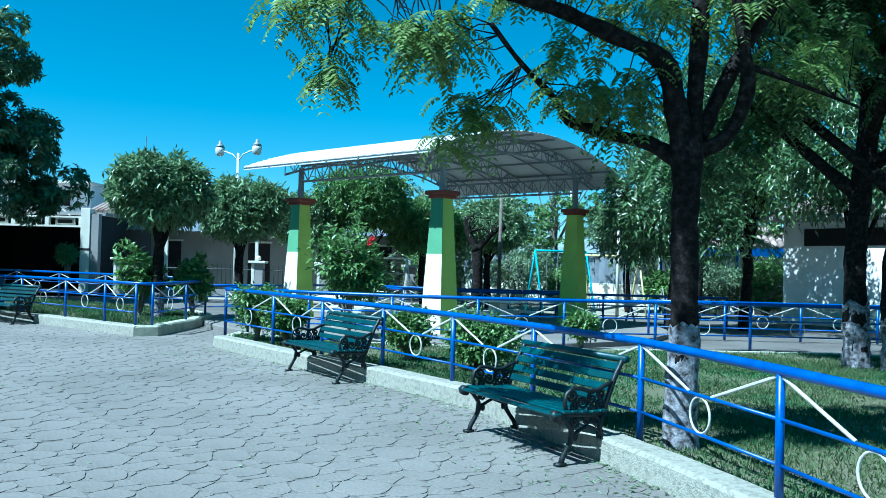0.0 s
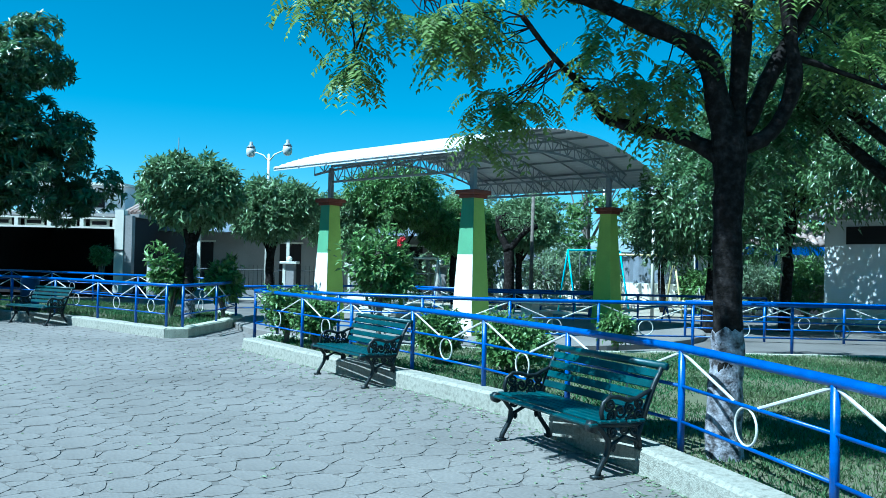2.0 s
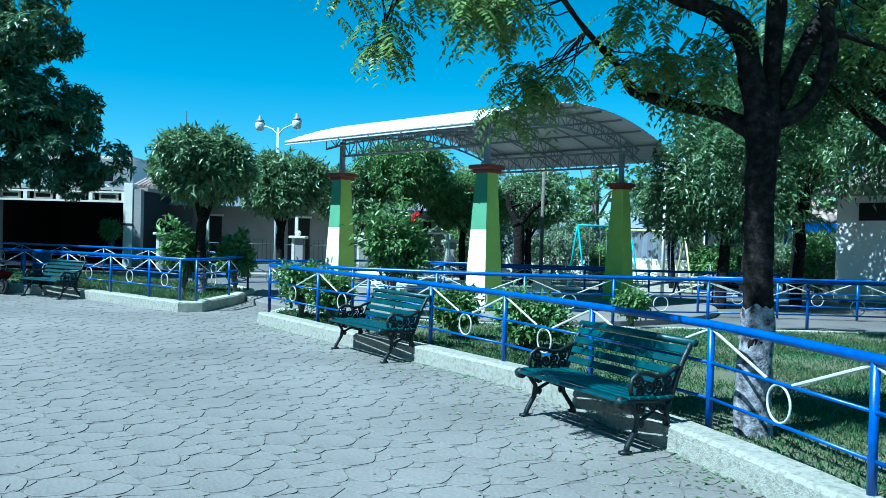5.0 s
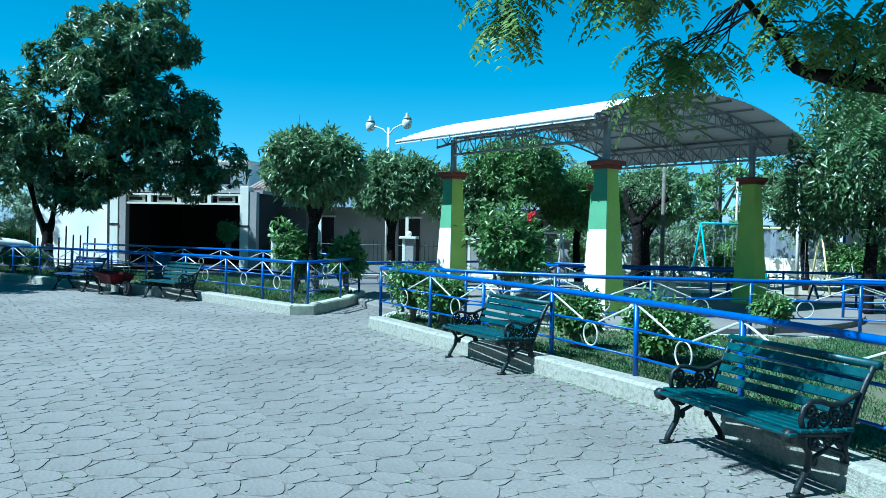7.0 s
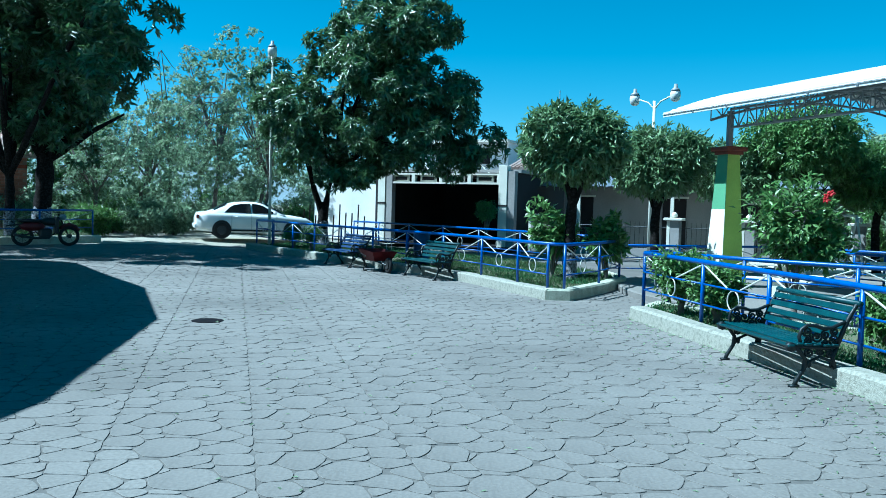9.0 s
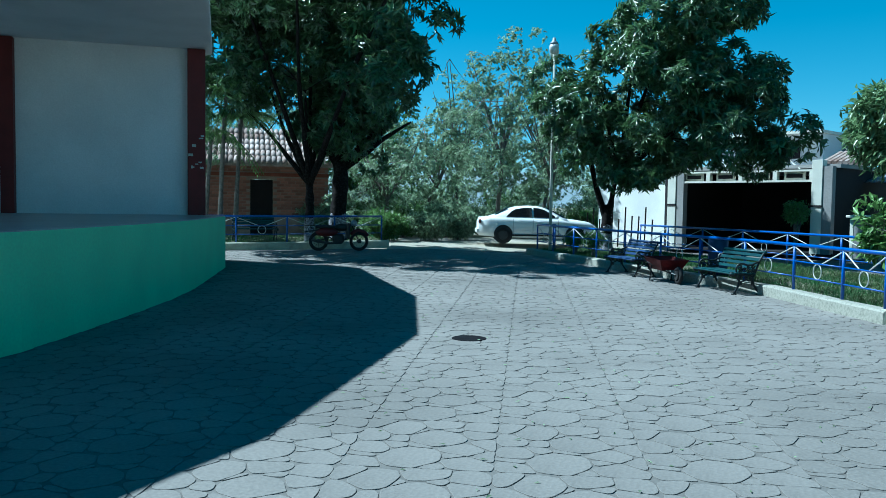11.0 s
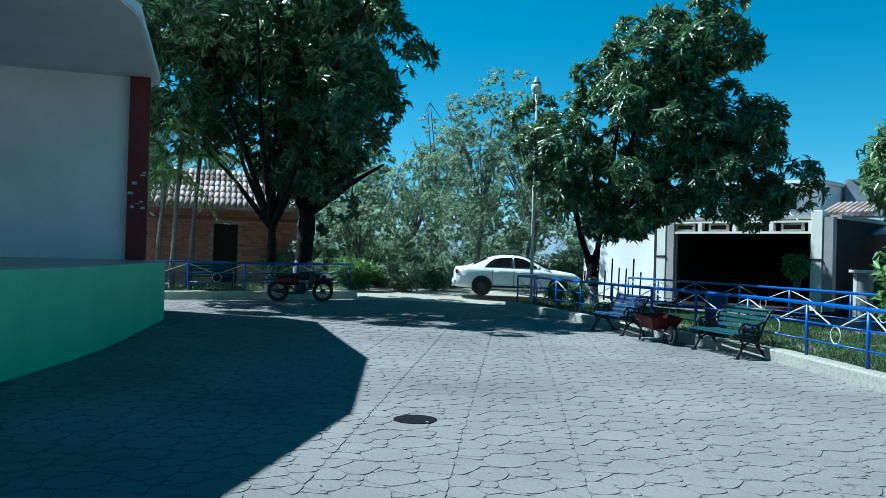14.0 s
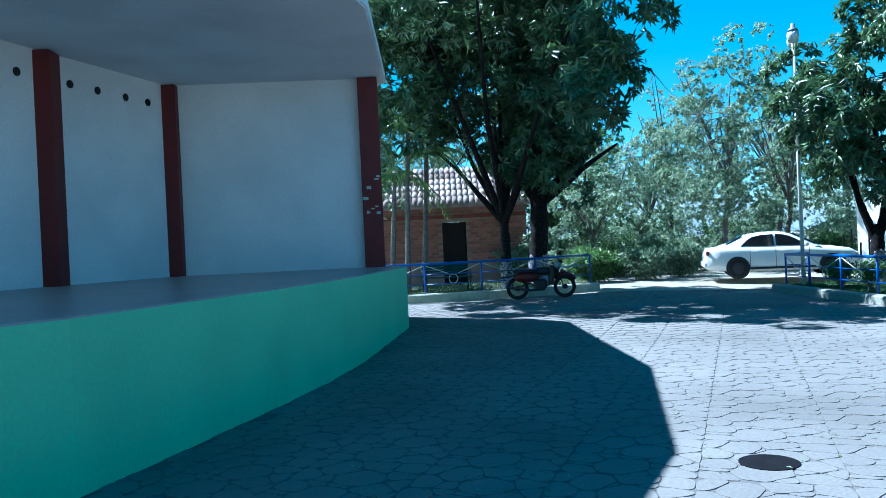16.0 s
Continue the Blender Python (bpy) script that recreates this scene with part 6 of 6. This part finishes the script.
def build_motorcycle():
    g = ground_z(-23.2, 9.0)
    e = thing("motorcycle", -23.25, 8.5, g, 82, "dark motorcycle parked beside the western kerb", "motorcycle")
    # Tank, fork, bars, hubs and spokes are coloured black for the tree's shade.
    for x in (0.0, 1.25):
        wh = part("wheel", ring(BM(), (x, 0, 0.3), (1, 0, 0), (0, 0, 1), 0.25, 0.05, 22, 8), M_TYRE, e, smooth=True)
        part("hub", tube(BM(), [(x, -0.06, 0.3), (x, 0.06, 0.3)], 0.07, 10), M_BLACK, wh)
        for k in range(6):
            a = math.pi * k / 6
            part("spoke", tube(BM(), [(x - 0.22 * math.cos(a), 0, 0.3 - 0.22 * math.sin(a)), (x + 0.22 * math.cos(a), 0, 0.3 + 0.22 * math.sin(a))], 0.004, 4), M_BLACK, wh)
    part("frame", tube(BM(), [(0.0, 0.05, 0.3), (0.35, 0.05, 0.42), (0.55, 0.05, 0.25), (0.85, 0.05, 0.35), (0.98, 0, 0.85)], 0.025, 6), M_BLACK, e, smooth=True)
    part("fork", tube(BM(), [(1.25, 0.06, 0.3), (1.05, 0.06, 0.75), (0.95, 0, 0.95)], 0.02, 6), M_BLACK, e, smooth=True)
    part("engine", box(BM(), 0.6, 0, 0.38, 0.34, 0.24, 0.28, bevel=0.05), M_BLACK, e)
    bm = BM()
    bmesh.ops.create_uvsphere(bm, u_segments=14, v_segments=8, radius=1, matrix=pose(0.72, 0, 0.72) @ Matrix.Diagonal((0.26, 0.13, 0.12, 1)))
    part("fuel_tank", bm, M_BLACK, e, smooth=True)
    part("seat", box(BM(), 0.2, 0, 0.74, 0.62, 0.24, 0.09, bevel=0.03), M_BLACK, e)
    part("rear_mudguard", box(BM(), -0.1, 0, 0.64, 0.5, 0.14, 0.04, bevel=0.01, m=pose(0, 0, 0, 0, -8, 0)), M_BLACK, e)
    part("handlebar", tube(BM(), [(0.85, -0.34, 1.0), (0.95, -0.12, 0.98), (0.95, 0.12, 0.98), (0.85, 0.34, 1.0)], 0.014, 6), M_BLACK, e, smooth=True)
    bm = BM()
    bmesh.ops.create_uvsphere(bm, u_segments=12, v_segments=8, radius=0.1, matrix=pose(1.08, 0, 0.86))
    part("headlamp", bm, M_STEEL, e, smooth=True)
    bm = BM()
    bmesh.ops.create_uvsphere(bm, u_segments=14, v_segments=8, radius=1, matrix=pose(0.25, 0, 0.58) @ Matrix.Diagonal((0.36, 0.16, 0.14, 1)))
    part("side_cowl", bm, M_REDP, e, "dull dark red side cowl", smooth=True)
    part("leg_shield", box(BM(), 0.9, 0, 0.62, 0.1, 0.36, 0.5, bevel=0.03), M_BLACK, e)
    part("front_mudguard", tube(BM(), [(1.0, 0, 0.5), (1.1, 0, 0.6), (1.25, 0, 0.64), (1.42, 0, 0.58), (1.52, 0, 0.46)], 0.06, 8), M_REDP, e, smooth=True)
    part("luggage_rack", box(BM(), -0.28, 0, 0.78, 0.32, 0.24, 0.03), M_BLACK, e)
    part("exhaust", tube(BM(), [(0.7, -0.14, 0.25), (0.3, -0.16, 0.24), (-0.25, -0.16, 0.34)], 0.035, 8), M_RIM, e, smooth=True)


build_motorcycle()
# Dark disc laid on the paving in place of a round cast shadow.
cover = thing("manhole_cover", -7.93, 6.17, 0, 0, "round black disc standing in for a shadow on the paving", "manhole cover", kind="structure")
part("shadow_disc", lathe(BM(), [(0.21, -0.01), (0.21, 0.006), (0.2, 0.008), (0.19, 0.006), (0.17, 0.007)], n=32), M_SHADOWDISC, cover)

# far hills behind the houses
vs, fs = [], []
for i in range(61):
    a = math.pi * (0.35 + 0.6 * i / 60)
    r = 900
    h = 35 + 30 * noise.noise(Vector((i * 0.21, 3, 1))) + 14 * noise.noise(Vector((i * 0.8, 1, 5)))
    vs += [(r * math.cos(a), r * math.sin(a), -5), (r * 1.1 * math.cos(a), r * 1.1 * math.sin(a), h)]
fs = [(2 * i, 2 * i + 1, 2 * i + 3, 2 * i + 2) for i in range(60)]
raw("backdrop", vs, fs, M_HILL, label="low hazy hills on the horizon", kind="structure", category="hills", smooth=True)


# ---------------- grass and litter ----------------
def grass(name, poly, bounds, count, z, label, seed, length=0.075):
    rng = np.random.default_rng(seed)
    x0, y0, x1, y1 = bounds
    pts = []
    while len(pts) < count:
        x, y = float(rng.uniform(x0, x1)), float(rng.uniform(y0, y1))
        if inside(poly, x, y) and noise.noise(Vector((x * 0.9, y * 0.9, 3))) + rng.uniform(-0.35, 0.6) > 0:
            pts.append((x, y, z + ground_z(x, y) - 0.005))
    n = len(pts)
    way = rng.normal(size=(n, 3)) * 0.5 + np.array((0, 0, 0.9))
    up = rng.normal(size=(n, 3))
    ob = leaf_mesh(name, pts, way, up, length * rng.uniform(0.5, 1.3, n), 0.011 * rng.uniform(0.6, 1.3, n), M_GRASS, None, label)
    ob["category"] = "grass"


grass("grass", LAWN_A, (-5.2, -4.0, 9.0, 14.5), 150000, 0.14, "short patchy green lawn grass", 1, 0.055)
grass("grass", LAWN_B, (-22.8, 12.3, -6.7, 19.5), 45000, 0.14, "short green lawn grass strip", 2, 0.09)
grass("grass", LAWN_W, (-28.5, 3.0, -24.2, 12.0), 9000, 0.16, "sparse grass in the western bed", 3, 0.1)


def litter():
    rng = np.random.default_rng(5)
    pts = []
    poly = [Vector(p) for p in KERB_A[:6]]
    for _ in range(900):
        i = rng.integers(0, 5)
        p = poly[i].lerp(poly[i + 1], float(rng.random()))
        t = (poly[i + 1] - poly[i]).normalized()
        q = p - Vector((-t.y, t.x)) * (0.03 + 1.1 * float(rng.random()) ** 2.5)
        pts.append((q.x, q.y, 0.008))
    for _ in range(500):
        pts.append((float(rng.uniform(-14, 3)), float(rng.uniform(3, 12)), 0.008))
    pts = [p for p in pts if not inside(LAWN_A, p[0], p[1]) and not inside(LAWN_B, p[0], p[1])]
    n = len(pts)
    way = rng.normal(size=(n, 3)) * (1, 1, 0.12)
    up = np.array((0, 0, 1.0)) + rng.normal(size=(n, 3)) * 0.2
    ob = leaf_mesh("leaf_litter", pts, way, up, rng.uniform(0.03, 0.07, n), rng.uniform(0.01, 0.022, n), M_DRYLEAF, None, "scattered small dry leaves on the paving")
    ob["category"] = "leaf litter"


litter()


# ---------------- paving stones ----------------
def build_paving():
    rnd = random.Random(12)
    ang = radians(60)
    ca, sa = math.cos(ang), math.sin(ang)
    TU, TV, U0, V0, GAP = 0.96, 1.1, -0.76, -3.38, 0.0038
    # one stamp: oval stones and fillers (place across, place along, spare radius)
    STAMP = ((0.55, 0.66, 0.05), (0.27, 0.86, 0.02), (0.07, 0.96, -0.015), (0.85, 0.97, -0.01), (0.79, 0.76, -0.015), (0.3, 0.63, -0.02), (0.09, 0.68, 0.01), (0.56, 0.97, -0.005),
             (0.42, 0.24, 0.045), (0.14, 0.38, 0.015), (0.1, 0.12, 0.0), (0.74, 0.42, 0.015), (0.76, 0.12, 0.02), (0.89, 0.27, -0.02), (0.6, 0.06, -0.025), (0.9, 0.56, -0.015), (0.28, 0.46, -0.025), (0.46, 0.46, -0.03), (0.68, 0.27, -0.02), (0.12, 0.24, -0.02), (0.42, 0.8, -0.035), (0.62, 0.86, -0.03))

    def clip(poly, nx, ny, c):
        out = []
        for k in range(len(poly)):
            a, b = poly[k - 1], poly[k]
            da, db = a[0] * nx + a[1] * ny - c, b[0] * nx + b[1] * ny - c
            if da <= 0:
                out.append(a)
            if da * db < 0:
                t = da / (da - db)
                out.append((a[0] + (b[0] - a[0]) * t, a[1] + (b[1] - a[1]) * t))
        return out

    def rounded(poly):
        out = []
        for k in range(len(poly)):
            a, b = poly[k - 1], poly[k]
            out += [(a[0] * 0.78 + b[0] * 0.22, a[1] * 0.78 + b[1] * 0.22), (a[0] * 0.22 + b[0] * 0.78, a[1] * 0.22 + b[1] * 0.78)]
        return out

    def wavy(poly, step):
        out = []
        for k in range(len(poly)):
            a, b = poly[k - 1], poly[k]
            n = max(1, int(math.hypot(b[0] - a[0], b[1] - a[1]) / step))
            for q in range(n):
                p = Vector((a[0] + (b[0] - a[0]) * q / n, a[1] + (b[1] - a[1]) * q / n, 0))
                out.append((p.x + 0.012 * noise.noise(p * 6) + 0.004 * noise.noise(p * 23), p.y + 0.012 * noise.noise(p * 6 + Vector((9, 4, 2))) + 0.004 * noise.noise(p * 23 + Vector((3, 8, 1)))))
        return out

    STAGE = STAGE_EDGE + [(-22, 4.4), (-22, -5)]
    near, far_v, far_f = [], [], []

    def pieces():
        for i in range(-24, 24):
            for j in range(-22, 24):
                u0, v0 = U0 + i * TU, V0 + j * TV
                x, y = (u0 + 0.5) * ca - (v0 + 0.5) * sa - 6.0, (u0 + 0.5) * sa + (v0 + 0.5) * ca + 6.5
                if not (-24.2 < x < 7 and -5.2 < y < 16.2):
                    continue
                seeds = [(u0 + a + rnd.uniform(-0.012, 0.012), v0 + b + rnd.uniform(-0.012, 0.012), w) for a, b, w in STAMP]
                for u, v, w in seeds:
                    r = 0.2 + w
                    poly = [(u + r * math.cos(k * math.pi / 6), v + r * math.sin(k * math.pi / 6)) for k in range(12)]
                    for a, b, w2 in seeds:
                        if (a, b) != (u, v) and len(poly) >= 3:
                            d = math.hypot(a - u, b - v)
                            nx, ny = (a - u) / d, (b - v) / d
                            poly = clip(poly, nx, ny, nx * u + ny * v + d / 2 + (w - w2) - GAP)
                    for nx, ny, c in ((1, 0, u0 + TU - 0.0012), (-1, 0, -u0 - 0.0012), (0, 1, v0 + TV - 0.0012), (0, -1, -v0 - 0.0012)):
                        if len(poly) >= 3:
                            poly = clip(poly, nx, ny, c)
                    if len(poly) >= 3:
                        yield u, v, poly

    for u, v, poly in pieces():
        x, y = u * ca - v * sa - 6.0, u * sa + v * ca + 6.5
        if not (-23.5 < x < 6.2 and -4.5 < y < 15.4) or inside(LAWN_A, x, y) or inside(LAWN_B, x, y) or inside(STAGE, x, y):
            continue
        poly = rounded(rounded(poly) if x > -12 else poly)
        if x > -12:
            poly = wavy(poly, 0.06)
        cx, cy = sum(p[0] for p in poly) / len(poly), sum(p[1] for p in poly) / len(poly)
        g = ground_z(x, y)
        wx, wy = cx * ca - cy * sa - 6.0, cx * sa + cy * ca + 6.5
        h = rnd.uniform(-0.0005, 0.0005)
        m = len(poly)
        ringo = [((p[0] - cx) * ca - (p[1] - cy) * sa, (p[0] - cx) * sa + (p[1] - cy) * ca) for p in poly]
        vs = [(p[0], p[1], -0.022) for p in ringo] + [(p[0] * 0.993, p[1] * 0.993, -0.0012 + h) for p in ringo] + [(p[0] * 0.975, p[1] * 0.975, 0.0003 + h) for p in ringo]
        fs = [(k, (k + 1) % m, m + (k + 1) % m, m + k) for k in range(m)] + [(m + k, m + (k + 1) % m, 2 * m + (k + 1) % m, 2 * m + k) for k in range(m)] + [tuple(range(2 * m, 3 * m))]
        if -4.6 < x < 0.4 and 3.0 < y < 8.6 and len(near) < 300:
            near.append((wx, wy, g, vs, fs))
        else:
            b = len(far_v)
            far_v += [(p[0] + wx, p[1] + wy, p[2] + g) for p in vs]
            far_f += [tuple(b + q for q in f) for f in fs]
    raw("paving_stones", far_v, far_f, M_PAVE_I, pavement, "pale imprinted paving stones", "stuff")
    for wx, wy, g, vs, fs in near:
        ob = raw("paving_stone", vs, fs, M_PAVE, pavement)
        ob.matrix_basis = pose(wx, wy, g)


build_paving()
